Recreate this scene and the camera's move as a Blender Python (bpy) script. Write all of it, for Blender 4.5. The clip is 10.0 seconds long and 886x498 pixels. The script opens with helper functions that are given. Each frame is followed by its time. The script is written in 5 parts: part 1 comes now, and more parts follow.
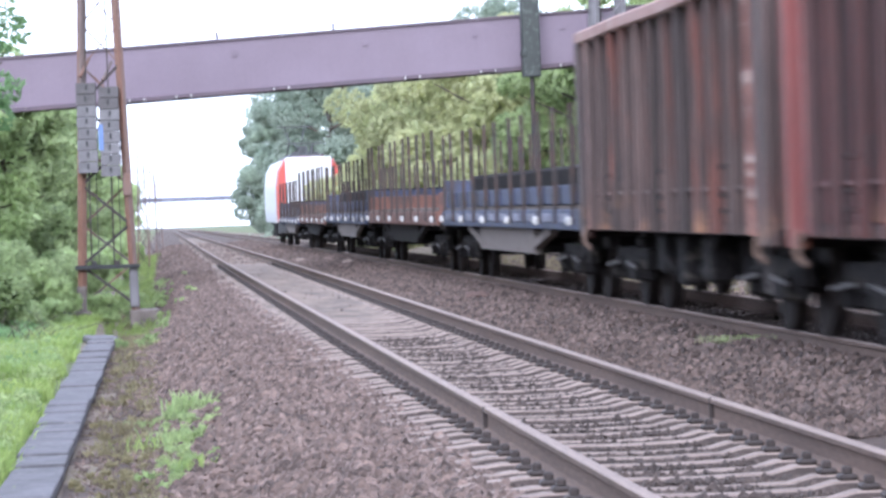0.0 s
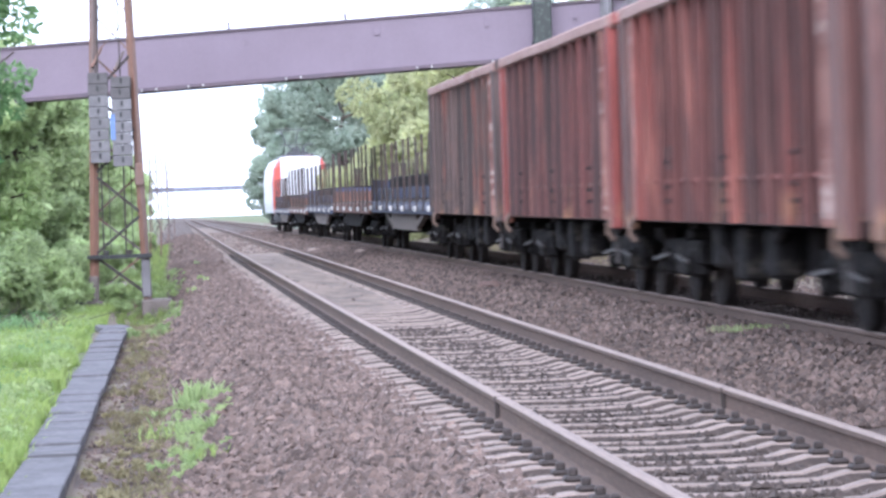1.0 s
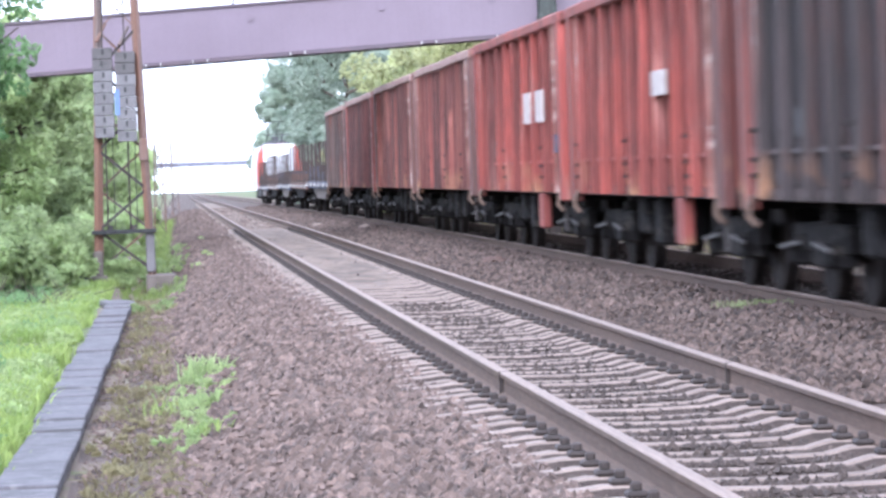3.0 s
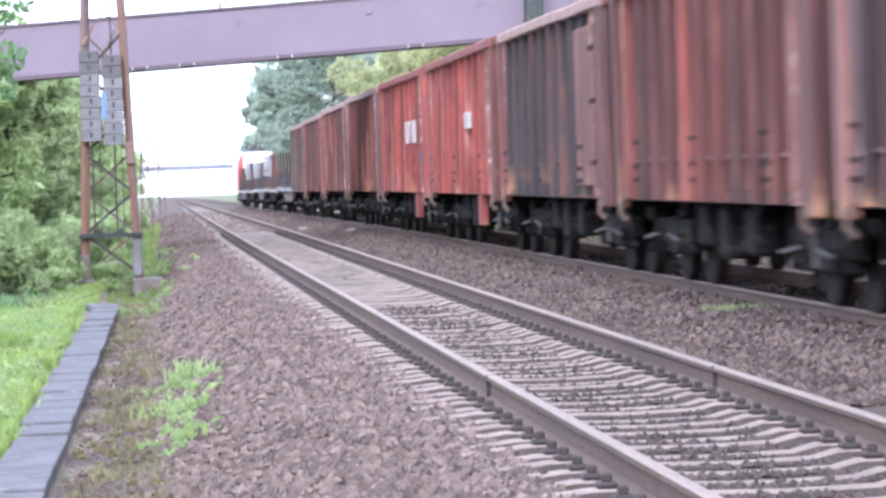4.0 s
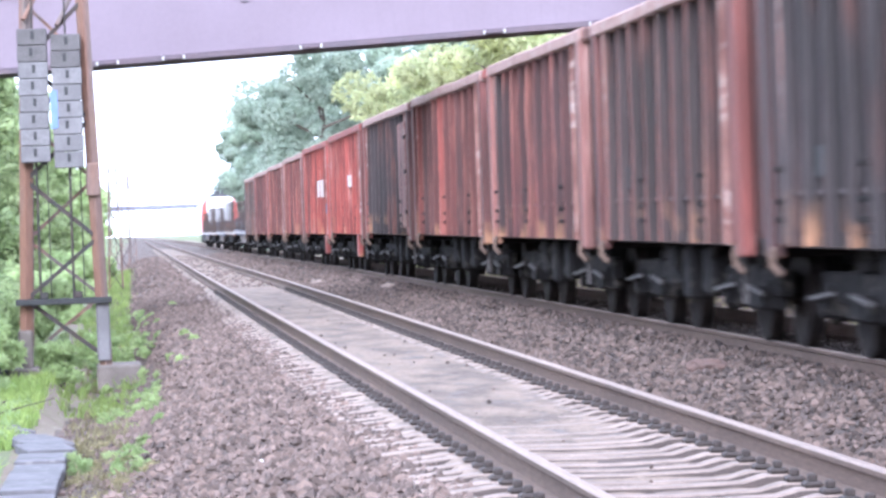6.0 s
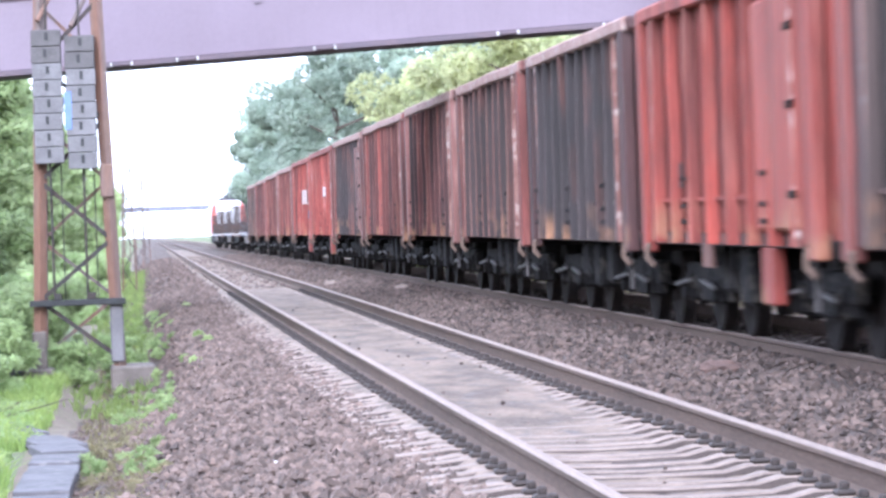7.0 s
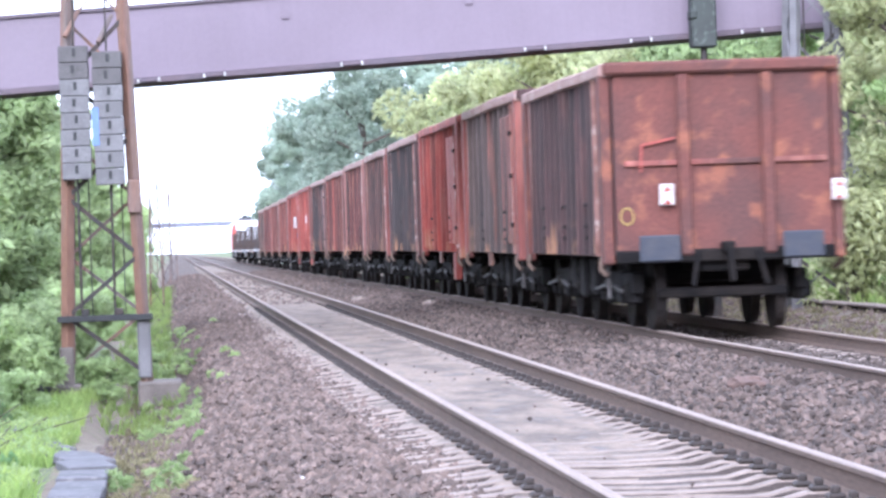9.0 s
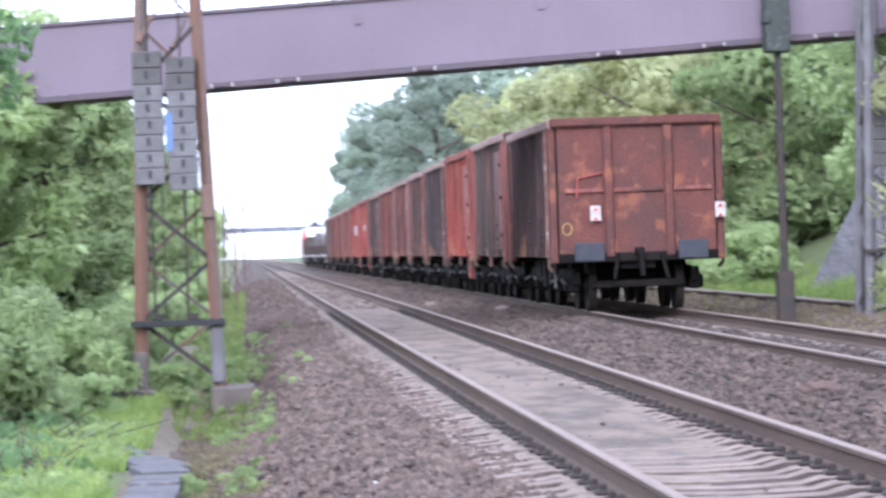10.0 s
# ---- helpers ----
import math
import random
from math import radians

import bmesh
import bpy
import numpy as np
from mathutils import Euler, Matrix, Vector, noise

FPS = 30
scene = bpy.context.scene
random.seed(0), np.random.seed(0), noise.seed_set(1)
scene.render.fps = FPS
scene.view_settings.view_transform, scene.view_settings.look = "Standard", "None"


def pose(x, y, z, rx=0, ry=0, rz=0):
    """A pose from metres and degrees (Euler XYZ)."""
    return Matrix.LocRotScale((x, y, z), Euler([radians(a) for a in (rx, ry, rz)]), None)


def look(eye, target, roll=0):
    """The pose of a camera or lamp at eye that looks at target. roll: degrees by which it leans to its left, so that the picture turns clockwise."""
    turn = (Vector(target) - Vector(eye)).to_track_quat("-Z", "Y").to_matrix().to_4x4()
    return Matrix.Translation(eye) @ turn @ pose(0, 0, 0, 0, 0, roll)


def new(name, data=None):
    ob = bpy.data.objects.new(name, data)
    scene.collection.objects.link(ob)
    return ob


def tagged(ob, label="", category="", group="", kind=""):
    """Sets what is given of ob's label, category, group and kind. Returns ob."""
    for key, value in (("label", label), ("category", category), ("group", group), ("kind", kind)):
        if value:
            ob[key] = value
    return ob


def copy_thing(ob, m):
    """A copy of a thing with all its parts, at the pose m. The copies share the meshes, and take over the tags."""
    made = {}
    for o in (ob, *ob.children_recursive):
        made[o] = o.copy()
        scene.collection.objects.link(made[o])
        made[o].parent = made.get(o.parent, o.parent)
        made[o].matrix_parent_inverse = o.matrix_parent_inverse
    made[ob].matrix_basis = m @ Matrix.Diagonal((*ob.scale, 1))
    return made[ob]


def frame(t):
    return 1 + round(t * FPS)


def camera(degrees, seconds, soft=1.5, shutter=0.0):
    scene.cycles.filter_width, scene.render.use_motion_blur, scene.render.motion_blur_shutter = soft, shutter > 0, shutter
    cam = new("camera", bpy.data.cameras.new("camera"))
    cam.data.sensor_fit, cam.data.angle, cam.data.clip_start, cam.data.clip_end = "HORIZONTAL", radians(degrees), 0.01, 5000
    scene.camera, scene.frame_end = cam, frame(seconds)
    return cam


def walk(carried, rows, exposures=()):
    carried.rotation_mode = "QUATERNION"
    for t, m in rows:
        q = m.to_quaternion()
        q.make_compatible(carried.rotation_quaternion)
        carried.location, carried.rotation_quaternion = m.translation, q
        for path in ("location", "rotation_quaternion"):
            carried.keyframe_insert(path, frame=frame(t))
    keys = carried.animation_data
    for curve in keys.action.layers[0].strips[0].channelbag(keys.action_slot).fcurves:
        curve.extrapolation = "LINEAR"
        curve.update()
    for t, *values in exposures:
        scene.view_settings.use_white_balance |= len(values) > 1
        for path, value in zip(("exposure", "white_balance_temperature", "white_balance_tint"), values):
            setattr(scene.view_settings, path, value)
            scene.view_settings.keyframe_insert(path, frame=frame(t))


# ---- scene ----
CAM_Z = 1.335
ROLL = -2.0
cam = camera(14.414, 10.0, soft=2.8, shutter=0.8)
walk(cam, [
    (0, look((0.0, 0.00, CAM_Z), (5.205, 59.769, 0.549), ROLL)),
    (0.5, look((0.0, 0.00, CAM_Z), (5.096, 59.775, 0.316), ROLL)),
    (1, look((0.0, 0.00, CAM_Z), (4.995, 59.784, 0.381), ROLL)),
    (1.5, look((0.0, 0.00, CAM_Z), (4.917, 59.793, 0.519), ROLL)),
    (2, look((0.0, 0.00, CAM_Z), (5.148, 59.771, 0.385), ROLL)),
    (2.5, look((0.0, 0.00, CAM_Z), (4.901, 59.785, 0.016), ROLL)),
    (2.7, look((0.0, 0.00, CAM_Z), (4.864, 59.787, -0.039), ROLL)),
    (3.8, look((0.0, 0.00, CAM_Z), (5.122, 59.765, -0.039), ROLL)),
    (4, look((0.0, 0.00, CAM_Z), (5.131, 59.766, 0.013), ROLL)),
    (4.4, look((0.0, 0.00, CAM_Z), (5.045, 59.782, 0.490), ROLL)),
    (4.5, look((0.0, 1.10, CAM_Z), (5.064, 60.881, 0.581), ROLL)),
    (4.6, look((0.0, 4.80, CAM_Z), (5.414, 64.548, 0.414), ROLL)),
    (4.7, look((0.0, 8.70, CAM_Z), (5.772, 68.414, 0.398), ROLL)),
    (4.8, look((0.0, 12.60, CAM_Z), (6.285, 72.263, 0.453), ROLL)),
    (4.9, look((0.0, 16.50, CAM_Z), (6.802, 76.107, 0.456), ROLL)),
    (5.0, look((0.0, 20.40, CAM_Z), (6.981, 79.989, 0.642), ROLL)),
    (5.1, look((0.0, 23.10, CAM_Z), (7.060, 82.679, 0.613), ROLL)),
    (5.2, look((0.0, 23.80, CAM_Z), (6.643, 83.425, 0.489), ROLL)),
    (5.3, look((0.0, 23.80, CAM_Z), (6.348, 83.456, 0.413), ROLL)),
    (5.5, look((0.0, 23.80, CAM_Z), (5.972, 83.496, 0.520), ROLL)),
    (6.8, look((0.0, 23.80, CAM_Z), (5.579, 83.537, 0.736), ROLL)),
    (7, look((0.0, 23.80, CAM_Z), (5.477, 83.546, 0.712), ROLL)),
    (7.5, look((0.0, 23.80, CAM_Z), (5.097, 83.581, 0.845), ROLL)),
    (8, look((0.0, 23.80, CAM_Z), (5.155, 83.576, 0.799), ROLL)),
    (8.5, look((0.0, 23.80, CAM_Z), (5.174, 83.573, 0.710), ROLL)),
    (9, look((0.0, 23.80, CAM_Z), (5.025, 83.588, 1.000), ROLL)),
    (9.5, look((0.0, 23.80, CAM_Z), (4.768, 83.609, 1.012), ROLL)),
    (10, look((0.0, 23.80, CAM_Z), (3.784, 83.680, 1.131), ROLL)),
], exposures=[(0.0, 0.88, 5320, 12.5), (2.5, 1.18, 5320, 12.5), (4.4, 1.2, 5320, 12.5), (5.2, 1.58, 5250, 12.5), (8.2, 1.36, 5220, 12.5), (9.2, 1.25, 5220, 12.5), (10.0, 0.88, 5280, 12.5)])

# ---- light: bright overcast sky ----
world = bpy.data.worlds.new("overcast_sky")
scene.world = world
world.use_nodes = True
wn, wl = world.node_tree.nodes, world.node_tree.links
sky = wn.new("ShaderNodeTexSky")
sky.sky_type = "NISHITA"
sky.sun_disc = False
sky.sun_elevation = radians(27)
sky.sun_rotation = radians(191)
sky.air_density, sky.dust_density, sky.ozone_density = 1.0, 6.0, 1.0
cloud = wn.new("ShaderNodeMixRGB")
cloud.inputs[0].default_value = 0.75
cloud.inputs[2].default_value = (13.0, 13.0, 13.6, 1)
wl.new(sky.outputs[0], cloud.inputs[1])
wl.new(cloud.outputs[0], wn["Background"].inputs[0])
wn["Background"].inputs[1].default_value = 0.13
sun = new("sun", bpy.data.lights.new("sun", "SUN"))
sun.data.energy, sun.data.angle, sun.data.color = 2.3, radians(30), (1.0, 0.96, 0.92)
sun.matrix_world = look((-19.1, -98.2, 51.0), (0, 0, 0))


# ---- materials ----
def mat(name, colour, rough=0.8, metal=0.0, second=None, scale=6.0, amount=0.5, fine=60.0, bump=0.25,
        streak=False, third=None, spread=0.0, stretch=(1, 1, 1), depth=0.02, coords="Object", lo=0.42, hi=0.62, grain_mix=0.45):
    """A surface with large stains, fine grain and relief; third adds a second stain colour; spread varies pieces."""
    m = bpy.data.materials.new(name)
    m.use_nodes = True
    n, l = m.node_tree.nodes, m.node_tree.links
    p = n["Principled BSDF"]
    p.inputs["Roughness"].default_value, p.inputs["Metallic"].default_value = rough, metal
    tc = n.new("ShaderNodeTexCoord")
    mp = n.new("ShaderNodeMapping")
    mp.inputs["Scale"].default_value = (1, 1, 0.12) if streak else stretch
    l.new(tc.outputs[coords], mp.inputs[0])
    info = n.new("ShaderNodeObjectInfo")
    shift = n.new("ShaderNodeVectorMath")
    shift.operation = "MULTIPLY_ADD"
    l.new(info.outputs["Random"], shift.inputs[0])
    shift.inputs[1].default_value = (37.0, 19.0, 53.0)
    l.new(mp.outputs[0], shift.inputs[2])

    def noise_at(s, detail, a, b):
        t = n.new("ShaderNodeTexNoise")
        t.inputs["Scale"].default_value, t.inputs["Detail"].default_value = s, detail
        l.new(shift.outputs[0], t.inputs["Vector"])
        r = n.new("ShaderNodeMapRange")
        r.inputs[1].default_value, r.inputs[2].default_value = a, b
        l.new(t.outputs[0], r.inputs[0])
        return t, r

    second = second or tuple(c * 0.55 for c in colour)
    _, r1 = noise_at(scale, 6, lo, hi)
    k = n.new("ShaderNodeMath")
    k.operation = "MULTIPLY"
    k.inputs[1].default_value = amount
    l.new(r1.outputs[0], k.inputs[0])
    mix = n.new("ShaderNodeMixRGB")
    mix.inputs[1].default_value, mix.inputs[2].default_value = (*colour, 1), (*second, 1)
    l.new(k.outputs[0], mix.inputs[0])
    out = mix
    if third:
        _, r3 = noise_at(scale * 2.7, 5, 0.55, 0.68)
        mix3 = n.new("ShaderNodeMixRGB")
        mix3.inputs[2].default_value = (*third, 1)
        l.new(out.outputs[0], mix3.inputs[1])
        l.new(r3.outputs[0], mix3.inputs[0])
        out = mix3
    tf, rf = noise_at(fine, 3, 0.2, 0.8)
    grain = n.new("ShaderNodeMixRGB")
    grain.blend_type = "MULTIPLY"
    grain.inputs[0].default_value = grain_mix
    l.new(out.outputs[0], grain.inputs[1])
    l.new(rf.outputs[0], grain.inputs[2])
    out = grain
    if spread:
        geo = n.new("ShaderNodeNewGeometry")
        add = n.new("ShaderNodeMath")
        l.new(geo.outputs["Random Per Island"], add.inputs[0])
        l.new(info.outputs["Random"], add.inputs[1])
        rr = n.new("ShaderNodeMapRange")
        rr.inputs[2].default_value = 2.0
        rr.inputs[3].default_value, rr.inputs[4].default_value = 1 - spread, 1 + spread
        l.new(add.outputs[0], rr.inputs[0])
        hsv = n.new("ShaderNodeHueSaturation")
        l.new(rr.outputs[0], hsv.inputs["Value"])
        l.new(out.outputs[0], hsv.inputs["Color"])
        out = hsv
    l.new(out.outputs[0], p.inputs["Base Color"])
    b = n.new("ShaderNodeBump")
    b.inputs["Strength"].default_value, b.inputs["Distance"].default_value = bump, depth
    l.new(tf.outputs[0], b.inputs["Height"])
    l.new(b.outputs[0], p.inputs["Normal"])
    return m


def leafy(name, colour, other):
    m = mat(name, colour, 0.6, second=other, scale=0.9, amount=0.9, fine=9, bump=0.1, spread=0.35)
    p = m.node_tree.nodes["Principled BSDF"]
    p.inputs["Subsurface Weight"].default_value = 0.0
    tr = m.node_tree.nodes.new("ShaderNodeBsdfTranslucent")
    mx = m.node_tree.nodes.new("ShaderNodeMixShader")
    mx.inputs[0].default_value = 0.64
    src = p.inputs["Base Color"].links[0].from_socket
    m.node_tree.links.new(src, tr.inputs[0])
    m.node_tree.links.new(p.outputs[0], mx.inputs[1])
    m.node_tree.links.new(tr.outputs[0], mx.inputs[2])
    m.node_tree.links.new(mx.outputs[0], m.node_tree.nodes["Material Output"].inputs[0])
    return m


M_GROUND = mat("earth_and_gravel", (0.2, 0.152, 0.115), 0.95, second=(0.115, 0.085, 0.068), scale=1.2, fine=22, bump=0.8, depth=0.05, third=(0.15, 0.16, 0.07))
M_BALLAST = mat("ballast_bed", (0.095, 0.064, 0.052), 0.95, second=(0.048, 0.034, 0.029), scale=2.0, fine=16, bump=1.0, depth=0.06)
M_STONE = mat("ballast_stone", (0.17, 0.121, 0.104), 0.95, second=(0.065, 0.048, 0.043), scale=3, fine=50, spread=0.85)
# dark tone carries shade under the train and between sleepers, besides dirt
M_STONE_DARK = mat("dirty_shaded_ballast_stone", (0.078, 0.058, 0.051), 0.9, second=(0.04, 0.031, 0.028), scale=3, fine=50, spread=0.6)
M_SAND = mat("sandy_track_fill", (0.235, 0.172, 0.133), 0.95, second=(0.12, 0.086, 0.068), scale=2.4, amount=1.0, fine=20, bump=0.8, depth=0.04, third=(0.15, 0.12, 0.11), stretch=(1, 0.35, 1))
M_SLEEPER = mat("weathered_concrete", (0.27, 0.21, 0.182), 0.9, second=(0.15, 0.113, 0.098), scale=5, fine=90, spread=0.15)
# sleeper sides: caked dirt, plus the shade of the gaps put into the colour
M_SLEEPERSIDE = mat("dirty_shaded_concrete", (0.08, 0.06, 0.054), 0.95, second=(0.045, 0.035, 0.032), scale=8, fine=60)
M_RAILSIDE = mat("rusty_rail_web", (0.125, 0.08, 0.06), 0.9, second=(0.07, 0.044, 0.034), scale=3, fine=50, stretch=(1, 0.1, 1))
M_RAILTOP = mat("worn_rail_head", (0.27, 0.20, 0.165), 0.75, 0.0, second=(0.22, 0.165, 0.145), scale=4, fine=80, bump=0.05, stretch=(1, 0.05, 1))
M_CLIP = mat("rusty_clip", (0.045, 0.033, 0.03), 0.85, scale=20)
M_STONE_SLAB = mat("mossy_concrete", (0.125, 0.115, 0.128), 0.9, second=(0.07, 0.066, 0.07), scale=3.5, amount=0.8, fine=60, third=(0.18, 0.165, 0.172), spread=0.12)
M_BLOCK = mat("dirty_concrete", (0.17, 0.14, 0.125), 0.9, second=(0.09, 0.075, 0.068), scale=5)
M_MAST = mat("rusty_mast_steel", (0.15, 0.118, 0.112), 0.85, 0.0, second=(0.215, 0.10, 0.06), scale=2.2, amount=0.8, streak=True, third=(0.19, 0.12, 0.09))
M_MASTDARK = mat("dark_brace_steel", (0.03, 0.026, 0.025), 0.8, second=(0.07, 0.04, 0.03), scale=5)
M_PLATE = mat("grey_enamel_plate", (0.175, 0.163, 0.172), 0.8, second=(0.095, 0.088, 0.092), scale=4, spread=0.12)
M_PLATEDARK = mat("shadow_grey_plate", (0.10, 0.09, 0.092), 0.8, second=(0.06, 0.052, 0.053), scale=5, spread=0.1)
M_BLACK = mat("black_paint", (0.02, 0.02, 0.022), 0.7, scale=8)
M_BLUE = mat("blue_enamel", (0.13, 0.20, 0.42), 0.6, scale=4)
M_BRIDGE = mat("mauve_cladding", (0.148, 0.112, 0.145), 0.6, second=(0.128, 0.095, 0.122), scale=0.5, amount=0.7, fine=14, bump=0.03, grain_mix=0.08)
M_BRIDGELOW = mat("bridge_flange_steel", (0.10, 0.075, 0.095), 0.7, second=(0.13, 0.085, 0.10), scale=2)
M_POST = mat("dark_green_post_paint", (0.035, 0.04, 0.036), 0.7, second=(0.02, 0.022, 0.021), scale=3, third=(0.08, 0.09, 0.08))
M_PALE = mat("pale_lamp_glass", (0.55, 0.53, 0.52), 0.4, scale=5)
M_UNDER = mat("sooty_underframe", (0.012, 0.0105, 0.011), 0.9, second=(0.03, 0.023, 0.02), scale=3, fine=30)
M_BOGIE = mat("dusty_bogie_frame", (0.017, 0.015, 0.0155), 0.95, second=(0.009, 0.008, 0.008), scale=2.2, fine=30, third=(0.06, 0.052, 0.044))
M_LEVER = mat("worn_grey_steel", (0.075, 0.065, 0.065), 0.6, 0.3, second=(0.06, 0.05, 0.05), scale=5)
M_WHEEL = mat("brake_dust_wheel", (0.022, 0.018, 0.018), 0.8, 0.1, second=(0.05, 0.038, 0.032), scale=4)
for m in (M_UNDER, M_BOGIE, M_WHEEL):  # soot and brake dust do not shine
    m.node_tree.nodes["Principled BSDF"].inputs["Specular IOR Level"].default_value = 0.12
M_BUFFER = mat("blue_grey_buffer", (0.034, 0.037, 0.053), 0.8, 0.0, second=(0.06, 0.054, 0.062), scale=6)
M_WHITE = mat("white_paint", (0.68, 0.65, 0.65), 0.6, second=(0.42, 0.34, 0.32), scale=6)
M_YELLOW = mat("yellow_paint", (0.33, 0.23, 0.06), 0.7, second=(0.35, 0.2, 0.08), scale=6)
M_REDSIGN = mat("red_signal_paint", (0.62, 0.06, 0.03), 0.5, scale=6)
M_BARK = mat("bark", (0.10, 0.075, 0.06), 0.95, second=(0.05, 0.04, 0.03), scale=4, streak=True)
M_LEAF_A = leafy("fresh_green_leaves", (0.56, 0.66, 0.34), (0.44, 0.55, 0.25))
# paled and blued: distance haze is put into this leaf colour
M_LEAF_B = leafy("hazed_blue_green_leaves", (0.52, 0.59, 0.48), (0.43, 0.51, 0.41))
M_LEAF_C = leafy("yellow_green_leaves", (0.66, 0.67, 0.38), (0.56, 0.6, 0.32))
M_LEAF_D = leafy("dark_green_leaves", (0.27, 0.41, 0.19), (0.18, 0.31, 0.125))
M_GRASS = leafy("bright_grass", (0.37, 0.46, 0.14), (0.25, 0.35, 0.095))
M_DRY = leafy("dry_grass", (0.36, 0.32, 0.18), (0.25, 0.21, 0.12))
M_WEED = leafy("pale_weed_leaves", (0.42, 0.50, 0.23), (0.30, 0.40, 0.16))
M_VERGE = mat("verge_soil", (0.12, 0.15, 0.05), 0.95, second=(0.10, 0.085, 0.06), scale=1.5, fine=25, bump=0.6)
M_STAKE = mat("rusty_stake", (0.035, 0.026, 0.024), 0.85, second=(0.08, 0.04, 0.028), scale=5)
M_FLATBLUE = mat("faded_blue_paint", (0.055, 0.066, 0.125), 0.75, second=(0.04, 0.036, 0.04), scale=2.5, amount=0.8)
M_POCKET = mat("faded_lavender_paint", (0.21, 0.21, 0.27), 0.75, second=(0.08, 0.08, 0.105), scale=3, amount=0.9)
M_FLATBROWN = mat("rust_brown_paint", (0.17, 0.075, 0.055), 0.8, second=(0.08, 0.05, 0.045), scale=2.5, amount=0.8)
M_LOCORED = mat("loco_red", (0.55, 0.07, 0.05), 0.4, second=(0.4, 0.06, 0.05), scale=2)
M_LOCOWHITE = mat("loco_white", (0.72, 0.73, 0.78), 0.4, second=(0.6, 0.6, 0.63), scale=1.5)
M_LOCODARK = mat("loco_dark_grey", (0.06, 0.06, 0.065), 0.6, scale=3)


def wagon_paint(name, colour, dirt, rust, amount, vary=0.5, soot=0.55):
    colour, dirt, rust = [tuple(c * 1.2 for c in q) for q in (colour, dirt, rust)]
    m = mat(name, colour, 0.72, second=dirt, scale=1.6, amount=amount, fine=30, streak=True, third=rust, lo=0.36, hi=0.66, spread=vary)
    # orange rust that has eaten the paint along the bottom edge, in uneven patches
    n, l = m.node_tree.nodes, m.node_tree.links
    p = n["Principled BSDF"]
    src = p.inputs["Base Color"].links[0].from_socket
    tc = n.new("ShaderNodeTexCoord")
    sep = n.new("ShaderNodeSeparateXYZ")
    l.new(tc.outputs["Object"], sep.inputs[0])
    low = n.new("ShaderNodeMapRange")
    low.inputs[1].default_value, low.inputs[2].default_value = 1.42, 0.98
    l.new(sep.outputs[2], low.inputs[0])
    info = n.new("ShaderNodeObjectInfo")
    shift = n.new("ShaderNodeVectorMath")
    shift.operation = "MULTIPLY_ADD"
    l.new(info.outputs["Random"], shift.inputs[0])
    shift.inputs[1].default_value = (11.0, 47.0, 5.0)
    l.new(tc.outputs["Object"], shift.inputs[2])
    blot = n.new("ShaderNodeTexNoise")
    blot.inputs["Scale"].default_value, blot.inputs["Detail"].default_value = 1.1, 6
    l.new(shift.outputs[0], blot.inputs["Vector"])
    edge = n.new("ShaderNodeMapRange")
    edge.inputs[1].default_value, edge.inputs[2].default_value = 0.53, 0.66
    l.new(blot.outputs[0], edge.inputs[0])
    both = n.new("ShaderNodeMath")
    both.operation = "MULTIPLY"
    l.new(low.outputs[0], both.inputs[0])
    l.new(edge.outputs[0], both.inputs[1])
    mix = n.new("ShaderNodeMixRGB")
    mix.inputs[2].default_value = (0.26, 0.13, 0.07, 1)
    l.new(both.outputs[0], mix.inputs[0])
    # some bays are blackened by coal dust more than others
    times = n.new("ShaderNodeMath")
    times.operation = "MULTIPLY"
    times.inputs[1].default_value = 7.31
    l.new(info.outputs["Random"], times.inputs[0])
    part_of = n.new("ShaderNodeMath")
    part_of.operation = "FRACT"
    l.new(times.outputs[0], part_of.inputs[0])
    much = n.new("ShaderNodeMapRange")
    much.inputs[1].default_value, much.inputs[2].default_value = 0.45, 1.0
    much.inputs[4].default_value = soot
    l.new(part_of.outputs[0], much.inputs[0])
    black = n.new("ShaderNodeMixRGB")
    black.inputs[2].default_value = (0.028, 0.02, 0.021, 1)
    l.new(much.outputs[0], black.inputs[0])
    l.new(src, black.inputs[1])
    # narrow streaks left by rain running down the sheets
    thin = n.new("ShaderNodeMapping")
    thin.inputs["Scale"].default_value = (1.0, 11.0, 0.3)
    l.new(shift.outputs[0], thin.inputs[0])
    run = n.new("ShaderNodeTexNoise")
    run.inputs["Scale"].default_value, run.inputs["Detail"].default_value = 1.0, 4
    l.new(thin.outputs[0], run.inputs["Vector"])
    shade = n.new("ShaderNodeMapRange")
    shade.inputs[1].default_value, shade.inputs[2].default_value = 0.38, 0.6
    shade.inputs[3].default_value, shade.inputs[4].default_value = 0.45, 1.1
    l.new(run.outputs[0], shade.inputs[0])
    streaks = n.new("ShaderNodeMixRGB")
    streaks.blend_type = "MULTIPLY"
    streaks.inputs[0].default_value = 0.8
    l.new(black.outputs[0], streaks.inputs[1])
    l.new(shade.outputs[0], streaks.inputs[2])
    l.new(streaks.outputs[0], mix.inputs[1])
    l.new(mix.outputs[0], p.inputs["Base Color"])
    return m


